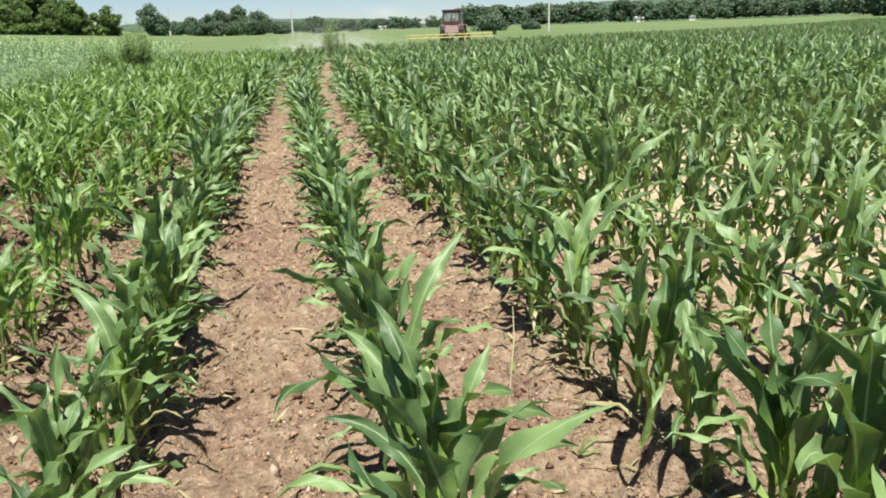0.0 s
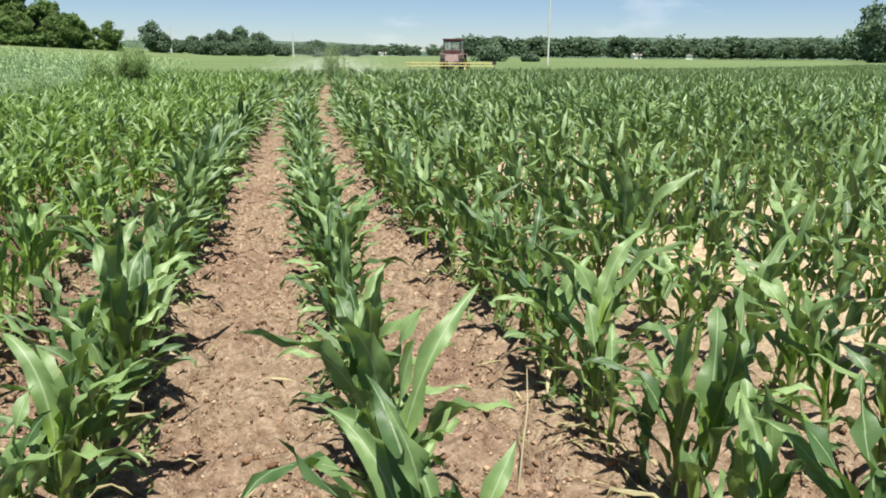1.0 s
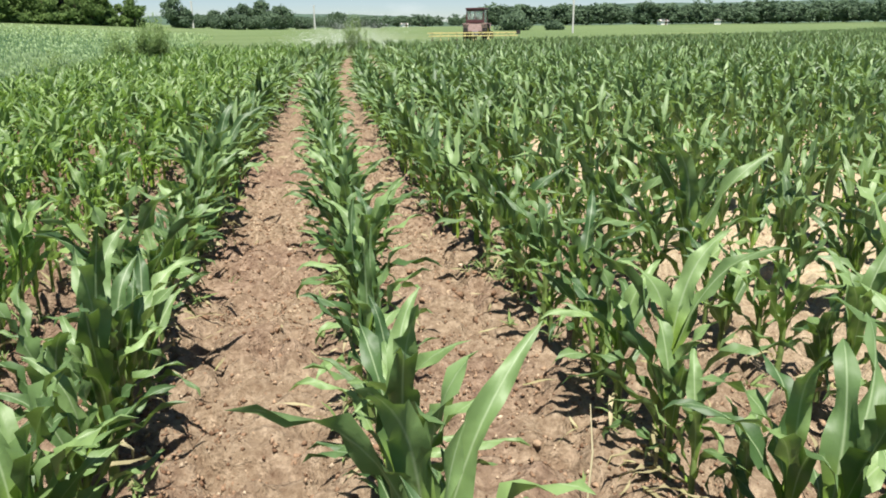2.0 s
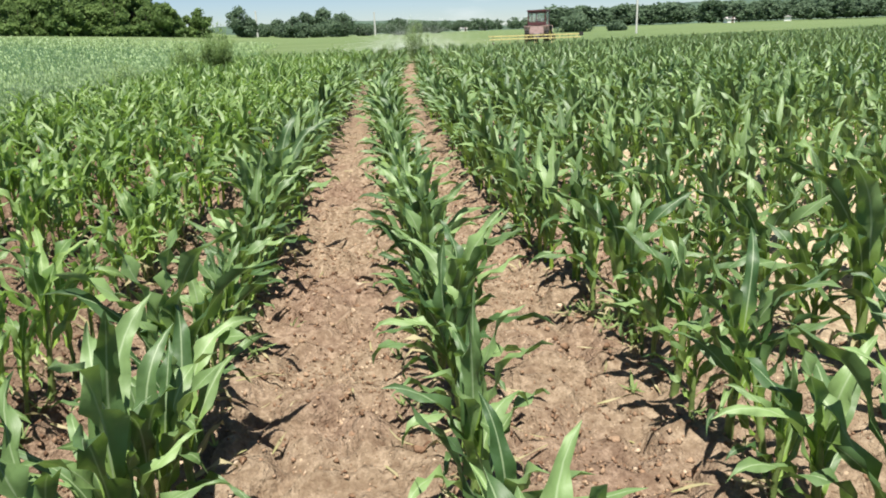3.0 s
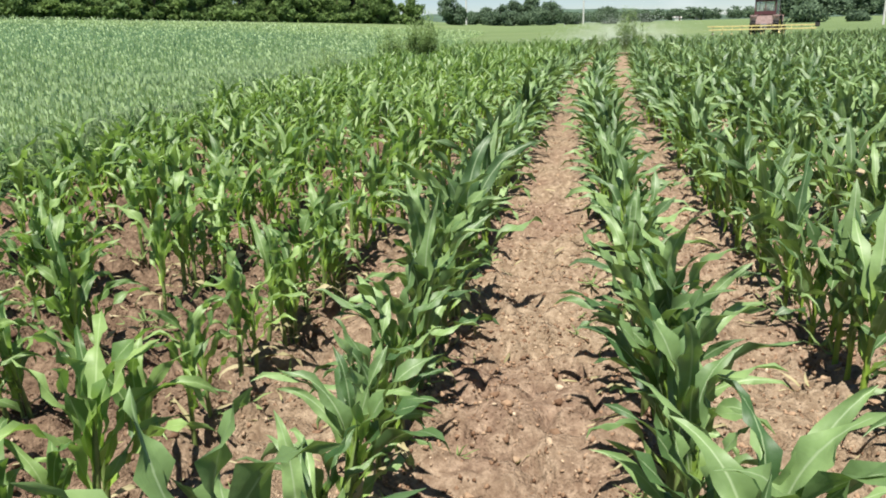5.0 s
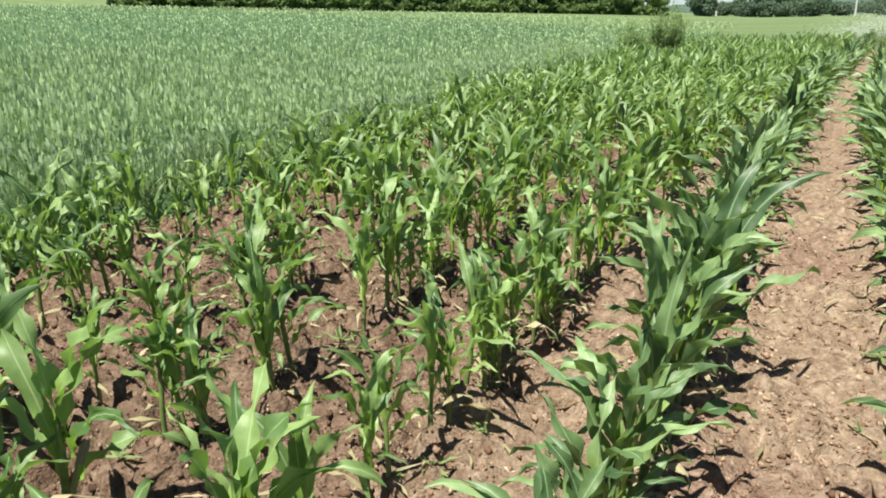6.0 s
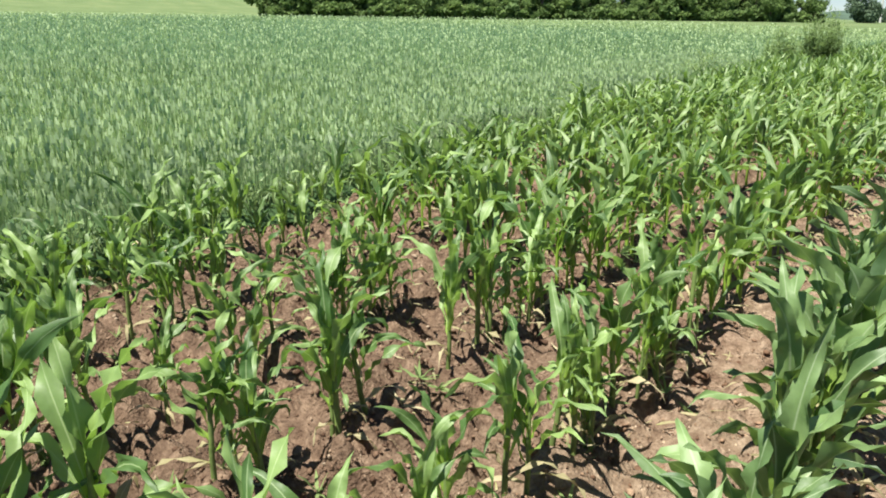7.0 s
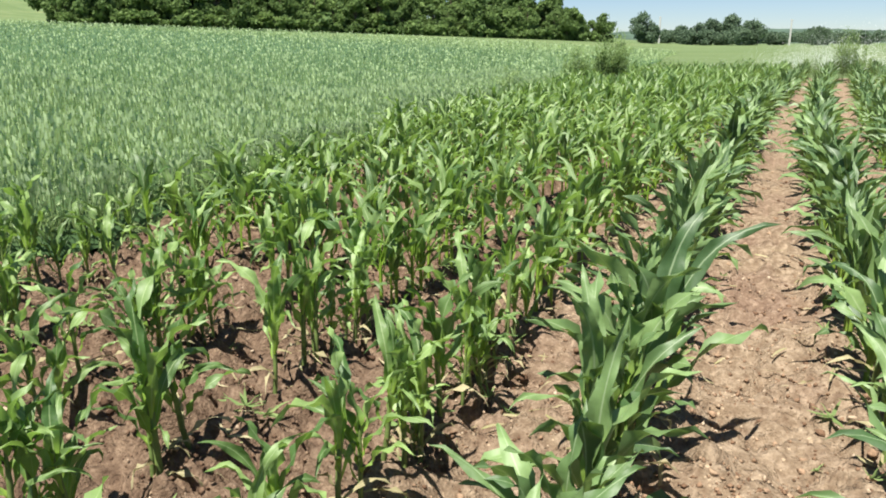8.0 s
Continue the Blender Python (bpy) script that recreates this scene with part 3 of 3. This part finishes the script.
def build_wheat():
    us, ys = stretched(0.0, 6.0, 0.16, -0.1, 190, 1.12), stretched(1.0, 22.0, 0.16, -60, 330, 1.12)
    us = np.sort(np.concatenate([us[us >= 0], *[c + np.array([-0.8, -0.45, 0.45, 0.8]) for c in TRAMLINES]]))

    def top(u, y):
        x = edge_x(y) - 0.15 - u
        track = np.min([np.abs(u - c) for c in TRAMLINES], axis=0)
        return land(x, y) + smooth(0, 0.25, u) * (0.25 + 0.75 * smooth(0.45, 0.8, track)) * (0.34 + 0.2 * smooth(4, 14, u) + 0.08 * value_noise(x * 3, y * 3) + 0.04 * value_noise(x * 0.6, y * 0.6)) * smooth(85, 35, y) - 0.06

    # a sheet added below the ears, its dark colour standing for shade
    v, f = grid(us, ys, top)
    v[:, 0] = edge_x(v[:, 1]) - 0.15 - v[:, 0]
    tagged(new("wheat_undergrowth", mesh_of("wheat_undergrowth", v, f[:, ::-1], WHEAT_SHADE, smooth_faces=True)), "dark green sheet within the wheat, coloured as shade between stalks", "wheat field", kind="stuff")
    for name, n, lo, hi, blades, wide, ears in (("wheat_stand", 48000, 0, 13, 2, 1.45, 2), ("distant_wheat_stand", 84000, 13, 90, 1, 1.9, 1)):
        if lo == 0:
            d = np.sqrt(rng.random(n)) * hi
        else:
            d = lo * (hi / lo) ** rng.random(n)
        a = radians(-150) + rng.random(n) * radians(170)
        x, y = -1.0 + d * np.sin(a), 3.5 + d * np.cos(a)
        if lo == 0:
            y[:12000] = 24.5 - 28 * rng.random(12000) ** 1.15
            x[:12000] = edge_x(y[:12000]) - 2.2 * rng.random(12000) ** 1.3
        keep = (x < edge_x(y) - 0.05) & (rng.random(n) < smooth(135, 90, y)) & (np.min([np.abs(edge_x(y) - 0.15 - x - c) for c in TRAMLINES], axis=0) > 0.7 + 0.5 * value_noise(y * 0.5, x * 0 + 2))
        x, y, d = x[keep], y[keep], d[keep]
        n = len(x)
        size = rng.uniform(0.85, 1.15, n)
        wide_by = size * (1 if lo == 0 else 1) * (np.ones(n) if lo == 0 else (d / lo) ** 0.72)
        templates = [wheat_template(500 + i + lo, blades, wide, ears) for i in range(8)]
        tall = size * (0.72 + 0.28 * smooth(0, 1.6, edge_x(y) - x)) * (0.68 + 0.16 * value_noise(x * 0.8, y * 0.8))
        turn, which = rng.random(n) * 6.28, rng.integers(0, 8, n)
        margin = (edge_x(y) - x < 0.55 + 1.6 * value_noise(x * 0.6, y * 0.35)) & (d < 20)
        for mat, label, m in ((WHEAT, "dense field of green wheat just in ear", ~margin), (MARGIN_WHEAT, "dark blue-green wheat along the field margin", margin)):
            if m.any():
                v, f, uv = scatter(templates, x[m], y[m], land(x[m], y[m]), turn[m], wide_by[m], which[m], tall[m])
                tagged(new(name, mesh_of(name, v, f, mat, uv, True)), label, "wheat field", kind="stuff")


# ---- weeds, trees, woods ----
def leaf_cards(r, centres, radii, count, size):
    """Small leaf clumps, as bent quads, spread over the skins of blobs."""
    which = r.choice(len(centres), count, p=radii ** 2 / np.sum(radii ** 2))
    d = r.normal(size=(count, 3))
    d /= np.linalg.norm(d, axis=1)[:, None]
    p = centres[which] + d * (radii[which] * np.clip(r.normal(0.88, 0.2, count), 0.4, 1.35))[:, None] * np.array([1, 1, 0.85])
    a = r.normal(size=(count, 3)) * 0.8 + np.array([0, 0, -0.2])
    a /= np.linalg.norm(a, axis=1)[:, None]
    b = np.cross(a, d + r.normal(size=(count, 3)) * 0.5)
    b /= np.linalg.norm(b, axis=1)[:, None] + 1e-6
    s = (size * r.uniform(0.6, 1.4, count))[:, None]
    v = np.stack([p - a * s - b * s * 0.3, p - a * s * 0.1 - b * s * 0.6, p + a * s, p - a * s * 0.1 + b * s * 0.6], 1).reshape(-1, 3)
    return v, np.arange(count * 4).reshape(-1, 4)


def tree_arrays(seed, height, spread, cards, size, low=0.12):
    r = np.random.default_rng(seed)
    blobs = 34
    z = height * (low + 0.12 + (0.78 - low) * r.random(blobs))
    reach = spread * np.sin(np.pi * np.clip((z / height - low) / (1.08 - low), 0.08, 0.95)) ** 0.7
    a = r.random(blobs) * 6.28
    q = reach * r.uniform(0.25, 0.75, blobs)
    centres = np.stack([q * np.cos(a), q * np.sin(a), z], -1)
    radii = spread * r.uniform(0.14, 0.4, blobs)
    crown = leaf_cards(r, centres, radii, cards, size)
    wood = [tube([(0, 0, -0.3), (0.02 * spread, 0, height * 0.3), (0, 0.03 * spread, height * 0.6), (0, 0, height * 0.85)], [height * 0.022, height * 0.017, height * 0.011, height * 0.004], 7)]
    for i in range(0, blobs, 2):
        c = centres[i]
        start = (0, 0, max(height * 0.15, c[2] * 0.55))
        wood.append(tube([start, tuple((np.array(start) + c) / 2 + (0, 0, 0.05 * height)), tuple(c)], [height * 0.009, height * 0.006, height * 0.002], 5))
    return crown, join(wood)


def tree_thing(seed, height, spread, cards, size, label, category="tree", group="", low=0.12, leaf=None):
    crown, wood = tree_arrays(seed, height, spread, cards, size, low)
    t = thing("bush" if category == "bush" else "tree", (0, 0, 0), label, category, group)
    part("trunk", mesh_of("trunk", *wood, BARK, smooth_faces=True), BARK, t)
    part("crown", mesh_of("crown", *crown, leaf or TREE_LEAF), TREE_LEAF, t)
    return t


def at(az_, d):
    """A place by its bearing from the start, in degrees clockwise of the rows, and its distance."""
    return d * math.sin(radians(az_)), d * math.cos(radians(az_))


def build_trees():
    kinds = [tree_thing(600 + i, 9.0, (2.9, 3.4, 3.9, 3.2, 3.6)[i], 2500, 0.38, "dense dark green broadleaf tree in a shelterbelt", "tree", "shelterbelt trees", -0.06) for i in range(5)]
    first = set(range(5))
    # the shelterbelt beyond the wheat
    ends = Vector(at(-11.5, 186)), Vector(at(-48.4, 131))
    length = (ends[1] - ends[0]).length
    across = (ends[0] - ends[1]).normalized().orthogonal()
    if across.y < 0:
        across = -across
    rank_step = (2.3, 2.6, 3.0)
    for rank in range(3):
        n = int(length / rank_step[rank])
        for i in range(n + 1):
            p = ends[0].lerp(ends[1], i / n) + across * (rank * 4.5 + rng.normal(0, 0.8))
            p.x += rng.normal(0, 0.6)
            h = (0.68 + 0.4 * rng.random()) * (1.08 + 0.27 * rank)
            h *= (0.55, 0.62, 0.72, 0.85)[i] if i < 4 else 1.0
            k = int(rng.integers(5))
            m = Matrix.Translation((p.x, p.y, float(land(p.x, p.y)))) @ pose(0, 0, 0, 0, 0, rng.uniform(0, 360)) @ Matrix.Diagonal((h * rng.uniform(0.85, 1.15), h, h, 1))
            if k in first:
                first.discard(k)
                kinds[k].matrix_basis = m
            else:
                copy_thing(kinds[k], m)
    shrubs = [tree_thing(650 + i, 2.6, 1.7, 520, 0.34, "low leafy shrub at the foot of the shelterbelt", "bush", "shelterbelt shrubs", -0.1) for i in range(4)]
    n = int(length / 2.3)
    for i in range(n + 1):
        p = ends[0].lerp(ends[1], i / n) - across * (2.2 + rng.normal(0, 0.5))
        h = rng.uniform(0.6, 1.35)
        m = Matrix.Translation((p.x, p.y, float(land(p.x, p.y)))) @ pose(0, 0, 0, 0, 0, rng.uniform(0, 360)) @ Matrix.Diagonal((h * 1.1, h * 1.1, h, 1))
        if i < 4:
            shrubs[i].matrix_basis = m
        else:
            copy_thing(shrubs[int(rng.integers(4))], m)
    # single trees and bushes beyond the meadow: bearing, distance, height, half width
    for i, (a, d, h, w, kind) in enumerate(((-8.6, 215, 6.9, 3.3, "tree"), (-6.0, 262, 5.0, 2.4, "tree"), (-5.0, 258, 6.4, 2.8, "tree"), (-3.9, 262, 7.2, 3.2, "tree"), (-2.6, 258, 7.9, 3.3, "tree"),
                                            (-1.3, 240, 6.2, 3.6, "bush"), (2.8, 230, 3.8, 3.0, "bush"), (5.5, 260, 2.6, 2.0, "bush"), (15.6, 150, 2.2, 3.0, "bush"), (18.6, 150, 0.95, 1.5, "bush"), (41.5, 235, 14.0, 6.0, "tree"), (-8.1, 214, 4.2, 2.6, "bush"), (-7.0, 250, 3.0, 2.8, "bush"), (-5.5, 248, 3.4, 3.2, "bush"), (-4.4, 246, 3.6, 3.0, "bush"),
                                            (-3.2, 246, 3.4, 3.2, "bush"), (-2.0, 236, 4.2, 3.2, "bush"), (0.2, 245, 3.0, 3.0, "bush"), (4.3, 290, 3.2, 3.6, "bush"))):
        label = "lone leafy tree at the far edge of the meadow" if kind == "tree" else "rounded dark green bush standing in the meadow"
        t = tree_thing(700 + i, h * 1.12, w * 1.35, 3000, 0.3 * max(1.0, h / 6.5), label, kind, "", 0.0, HAZED_LEAF)
        x, y = at(a, d)
        t.location = (x, y, float(land(x, y)))


def build_woods():
    crowns = []
    r = np.random.default_rng(17)
    templates = [tree_arrays(800 + i, 9.0, 3.6, 470, 0.5, 0.02)[0] for i in range(7)]
    templates = [(v, f, np.zeros((len(v), 2))) for v, f in templates]
    a = np.concatenate([r.uniform(13.5, 48, 230), r.uniform(-7, 14, 110)])
    d = np.where(np.arange(len(a)) < 230, r.uniform(300, 360, len(a)), r.uniform(400, 470, len(a)))
    size = np.where(np.arange(len(a)) < 230, r.uniform(0.6, 0.98, len(a)), r.uniform(0.42, 0.75, len(a)))
    size *= 1 + 0.14 * (r.random(len(a)) > 0.95)
    x, y = d * np.sin(np.radians(a)), d * np.cos(np.radians(a))
    v, f, uv = scatter(templates, x, y, land(x, y), r.random(len(a)) * 6.28, size * 1.75, r.integers(0, 7, len(a)), size)
    tagged(new("far_woods", mesh_of("far_woods", v, f, HAZED_LEAF)), "long belt of dark green woods beyond the fields", "woods", kind="stuff")
    # wooded hills on the skyline
    for a0, a1, d, lift in ((-16, 15, 1700, 38), (11, 62, 1500, 47)):
        n = 120
        t = np.linspace(0, 1, n)
        b = np.radians(a0 + (a1 - a0) * t)
        h = lift * np.sin(np.pi * np.clip(t * 1.1 + 0.02, 0, 1)) ** 0.45 * (1 + 0.25 * value_noise(t * 5 + d, t * 0)) + 2.5 * value_noise(t * 70, t * 0 + 3)
        rows = [(d, 0 * h - 2), (d + 120, h * 0.6), (d + 300, h), (d + 700, h * 0.5), (d + 900, 0 * h - 2)]
        v = np.concatenate([np.stack([q * np.sin(b), q * np.cos(b), z], -1) for q, z in rows])
        i = (np.arange(len(rows) - 1)[:, None] * n + np.arange(n - 1)[None]).ravel()
        tagged(new("hill", mesh_of("hill", v, np.stack([i, i + 1, i + n + 1, i + n], -1), HILL, smooth_faces=True)), "low wooded hill on the horizon", "hill", kind="structure")


def weed_thing(seed, height, spread, stems):
    r = np.random.default_rng(seed)
    w = thing("weed_clump", (0, 0, 0), "tall feathery green weed clump at the field edge", "weed", "weeds along the field edge")
    leaves, wood = [], []
    for i in range(stems):
        a, q = r.random() * 6.28, spread * math.sqrt(r.random())
        h = height * r.uniform(0.55, 1.0) * (1 - 0.35 * (q / spread) ** 2)
        foot = np.array([0.45 * q * math.cos(a), 0.45 * q * math.sin(a), 0])
        tip = np.array([q * math.cos(a), q * math.sin(a), h])
        wood.append(tube([foot, foot * 0.6 + tip * 0.4 + (0, 0, 0.05 * h), tip], [0.006, 0.005, 0.002], 4))
        for j in range(34):
            t = 0.15 + 0.85 * r.random()
            c = foot * (1 - t) + tip * t
            b = r.random() * 6.28
            leaves.append(strap_leaf(r, tuple(c), r.uniform(0.06, 0.16), 0.026, r.uniform(10, 60), r.uniform(0, 80), b, 2, 1, 0, 0, 0))
    for v, f in wood[:12]:
        part("stalk", mesh_of("stalk", v, f, STALK), STALK, w)
    v, f, uv = join(leaves)
    part("foliage", mesh_of("foliage", v, f, WEED_LEAF), WEED_LEAF, w)
    return w


def build_weeds():
    for i, (x, y, h, s, n) in enumerate(((-4.3, 25.0, 1.85, 0.55, 170), (-5.3, 25.2, 1.4, 0.5, 90), (-3.2, 30.0, 0.95, 0.4, 30), (-1.0, 32.5, 1.0, 0.5, 30), (2.35, 34.5, 2.05, 0.5, 70), (2.9, 34.8, 1.2, 0.35, 40), (1.3, 35.2, 1.0, 0.4, 30), (-5.4, 19.5, 0.9, 0.5, 25))):
        w = weed_thing(900 + i, h, s, n)
        w.location = (x, y, float(land(x, y)))


# ---- tractor with its boom, poles, farm buildings ----
def wheel(parent, radius, width, centre, name):
    w = new(name)
    w.parent = parent
    w.location = centre
    b = bmesh.new()
    ring = []
    prof = [(0.62, -0.42), (0.86, -0.5), (0.97, -0.36), (1.0, 0.0), (0.97, 0.36), (0.86, 0.5), (0.62, 0.42)]
    n = 28
    for i in range(n):
        a = 2 * math.pi * i / n
        ring.append([b.verts.new((q * width, p * radius * math.cos(a), p * radius * math.sin(a))) for p, q in prof])
    for i in range(n):
        for j in range(len(prof) - 1):
            b.faces.new((ring[i][j], ring[i][j + 1], ring[(i + 1) % n][j + 1], ring[(i + 1) % n][j]))
    for i in range(n):
        a = 2 * math.pi * (i + 0.5) / n
        for sgn in (-1, 1):
            box((width * 0.5, 0.06, 0.07), (sgn * width * 0.25, radius * math.cos(a), radius * math.sin(a)), 0, b, (math.degrees(a) - 90, 0, sgn * 20))
    part("tyre", b, TYRE, w)
    v, f = tube([(-0.3 * width, 0, 0), (-0.1 * width, 0, 0), (0.1 * width, 0, 0), (0.3 * width, 0, 0)], [0.64 * radius, 0.6 * radius, 0.6 * radius, 0.64 * radius], 24)
    d, g = tube([(-0.02, 0, 0), (0.0, 0, 0), (0.0, 0, 0), (0.02, 0, 0)], [0.61 * radius, 0.61 * radius, 0.05, 0.05], 24)
    part("rim", mesh_of("rim", *join([(v, f), (d, g)]), YELLOW), YELLOW, w, "dull yellow wheel rim")
    return w


def build_tractor():
    x, y = 14.8, 64.4
    t = thing("tractor", (x, y, float(land(x, y)) - 0.05), "dusty red farm tractor with a boxy glazed cab", "tractor", turn=-26)
    part("hood", box((0.75, 1.7, 0.75), (0, 1.75, 1.25), 0.1), RED, t)
    part("chassis", box((0.5, 3.2, 0.45), (0, 0.8, 0.8), 0.05), STEEL, t)
    part("rear_panel", box((1.25, 0.1, 0.62), (0, -0.62, 1.3), 0.03), PINK, t, "dusty reddish rear panel")
    for sx in (-1, 1):
        b = box((0.5, 1.35, 0.07), (sx * 0.8, 0.0, 1.62), 0.03)
        box((0.5, 0.07, 0.5), (sx * 0.8, -0.66, 1.4), 0.03, b, (18, 0, 0))
        box((0.5, 0.07, 0.5), (sx * 0.8, 0.66, 1.4), 0.03, b, (-18, 0, 0))
        part("fender", b, PINK, t)
        for yy in (-0.6, 0.75):
            part("cab_post", box((0.09, 0.09, 1.2), (sx * 0.72, yy, 2.15), 0.02), RED, t, "dark red cab post")
        part("side_window", box((0.02, 1.25, 1.05), (sx * 0.73, 0.08, 2.15), 0), GLASS, t)
        part("tail_lamp", box((0.16, 0.05, 0.1), (sx * 0.85, -0.72, 1.5), 0.02), RED, t)
        wheel(t, 0.8, 0.42, (sx * 0.82, 0.0, 0.8), "rear_wheel")
        wheel(t, 0.48, 0.25, (sx * 0.75, 2.3, 0.48), "front_wheel")
    part("roof", box((1.68, 1.65, 0.17), (0, 0.06, 2.8), 0.06), RED, t, "faded red cab roof")
    w = new("rear_window")
    w.parent = t
    part("pane", box((1.2, 0.02, 0.68), (0, -0.62, 2.28), 0), GLASS, w)
    part("frame", box((0.06, 0.06, 0.72), (0.0, -0.63, 2.28), 0.01), RED, w)
    part("top_rail", box((1.4, 0.07, 0.1), (0, -0.62, 2.66), 0.01), RED, w)
    part("lower_panel", box((1.4, 0.07, 0.26), (0, -0.62, 1.8), 0.02), RED, w, "dark red panel under the window")
    part("windscreen", box((1.2, 0.02, 0.9), (0, 0.77, 2.2), 0), GLASS, t)
    part("exhaust", mesh_of("exhaust", *tube([(0.25, 2.0, 1.6), (0.25, 2.0, 2.0), (0.25, 2.0, 2.5)], [0.05, 0.07, 0.04], 10), STEEL), STEEL, t)
    part("seat", box((0.5, 0.15, 0.6), (0, -0.2, 1.85), 0.05), TYRE, t, "dark driver's seat")
    # the yellow boom carried behind
    s = thing("boom_implement", (x - 0.62, y - 1.35, float(land(x, y))), "yellow field boom with upright tines behind the tractor", "farm implement", turn=-10)
    part("beam", box((7.6, 0.08, 0.1), (0.0, 0, 0.84), 0.01), YELLOW, s)
    part("lower_beam", box((7.4, 0.08, 0.09), (0.0, -0.1, 0.6), 0.01), YELLOW, s)
    for i in range(11):
        b = box((0.04, 0.04, 0.5), (-3.4 + i * 0.68, -0.05, 0.62), 0.01)
        box((0.12, 0.3, 0.06), (-3.4 + i * 0.68, 0.05, 0.28), 0.01, b, (20, 0, 0))
        part("tine", b, YELLOW if i % 3 else RED, s)
    for sx in (-1, 1):
        part("hitch_arm", box((0.08, 1.0, 0.08), (sx * 0.4 + 0.5, 0.45, 0.75), 0.01, None, (0, 0, -14)), STEEL, s)
    part("end_plate", box((0.35, 0.1, 0.3), (3.75, 0, 0.85), 0.03), TYRE, s, "black plate at the boom's end")


def pole_thing(x, y, height, label, thick=1.0):
    p = thing("utility_pole", (x, y, float(land(x, y))), label, "utility pole", "utility poles")
    part("shaft", mesh_of("shaft", *tube([(0, 0, -0.5), (0, 0, height * 0.5), (0, 0, height)], [0.15 * thick, 0.13 * thick, 0.1 * thick], 8), CONCRETE), CONCRETE, p)
    part("crossarm", box((0.7, 0.08, 0.08), (0, 0, height - 0.35), 0.01), STEEL, p)
    for sx in (-0.3, 0.0, 0.3):
        v, f = tube([(sx, 0, height - 0.3), (sx, 0, height - 0.2), (sx, 0, height - 0.1)], [0.03, 0.06, 0.03], 8)
        part("insulator", mesh_of("insulator", v, f, WHITEWASH), WHITEWASH, p)


def house_thing(x, y, w, d, h, turn):
    s = thing("farm_building", (x, y, float(land(x, y))), "small far white farm building with pitched roof", "building", "far farm buildings", turn)
    part("wall", box((w, d, h), (0, 0, h / 2), 0), WHITEWASH, s)
    b = bmesh.new()
    k = [b.verts.new(q) for q in ((-w / 2 - .3, -d / 2 - .3, h), (w / 2 + .3, -d / 2 - .3, h), (w / 2 + .3, d / 2 + .3, h), (-w / 2 - .3, d / 2 + .3, h), (-w / 2 - .3, 0, h + d * 0.3), (w / 2 + .3, 0, h + d * 0.3))]
    for q in ((0, 1, 5, 4), (2, 3, 4, 5), (1, 2, 5), (3, 0, 4), (3, 2, 1, 0)):
        b.faces.new([k[j] for j in q])
    part("roof", b, ROOFING, s)
    part("door", box((1.0, 0.06, 2.0), (w * 0.2, -d / 2 - 0.02, 1.0), 0), BARK, s)
    for sx in (-0.3, 0.0):
        part("window", box((0.9, 0.06, 0.9), (w * sx, -d / 2 - 0.02, 1.6), 0), STEEL, s)


def build_spray():
    """Fine droplets hanging in the air behind the boom."""
    r = np.random.default_rng(77)
    n = 21000
    x, y = r.normal(2.9, 1.8, n), r.normal(45.5, 1.6, n)
    z = np.abs(r.normal(0, 0.6, n)) * (1.2 - 0.12 * np.abs(x - 3.0)).clip(0.3, 1.2) + 0.1
    drop = (np.array([(1, 1, 1), (1, -1, -1), (-1, 1, -1), (-1, -1, 1)]) * 0.6, np.array([(0, 1, 2), (0, 3, 1), (0, 2, 3), (1, 3, 2)]), np.zeros((4, 2)))
    v, f, uv = scatter([drop], x, y, land(x, y) + z, r.random(n) * 6.28, r.uniform(0.006, 0.013, n), np.zeros(n, int))
    tagged(new("spray_mist", mesh_of("spray_mist", v, f, DROPLET)), "thin white spray mist drifting over the meadow", "spray mist", kind="stuff")


def build_dry_stem():
    t = thing("dry_stem", (0.76, 2.47, float(soil(0.76, 2.47))), "thin bleached dead stem leaning over the soil", "dry stem")
    v, f = tube([(0, 0, -0.02), (0.02, 0.03, 0.14), (0.05, 0.08, 0.27), (0.07, 0.16, 0.37)], [0.004, 0.0035, 0.003, 0.0015], 5)
    part("stalk", mesh_of("stalk", v, f, DRY_LEAF, np.tile([[0.5, 0.5]], (len(v), 1)), True), DRY_LEAF, t)


def build_far_things():
    for a, d, h, thick in ((20.0, 108, 9.4, 1.0), (-7.45, 240, 7.6, 1.9), (1.05, 240, 7.0, 1.9)):
        pole_thing(*at(a, d), h, "pale concrete utility pole with a crossarm", thick)
    for a, d, w, t in ((7.6, 400, 6, 20), (9.1, 405, 7, -15), (26.4, 290, 5, 10), (30.1, 288, 3, 60)):
        house_thing(*at(a, d), w * 0.6, 2.2, 1.3, t)


build_ground()
build_clods()
build_crumbs()
build_litter()
build_wheat()
build_trees()
build_woods()
build_weeds()
build_tractor()
build_far_things()
build_spray()
build_dry_stem()
build_maize()
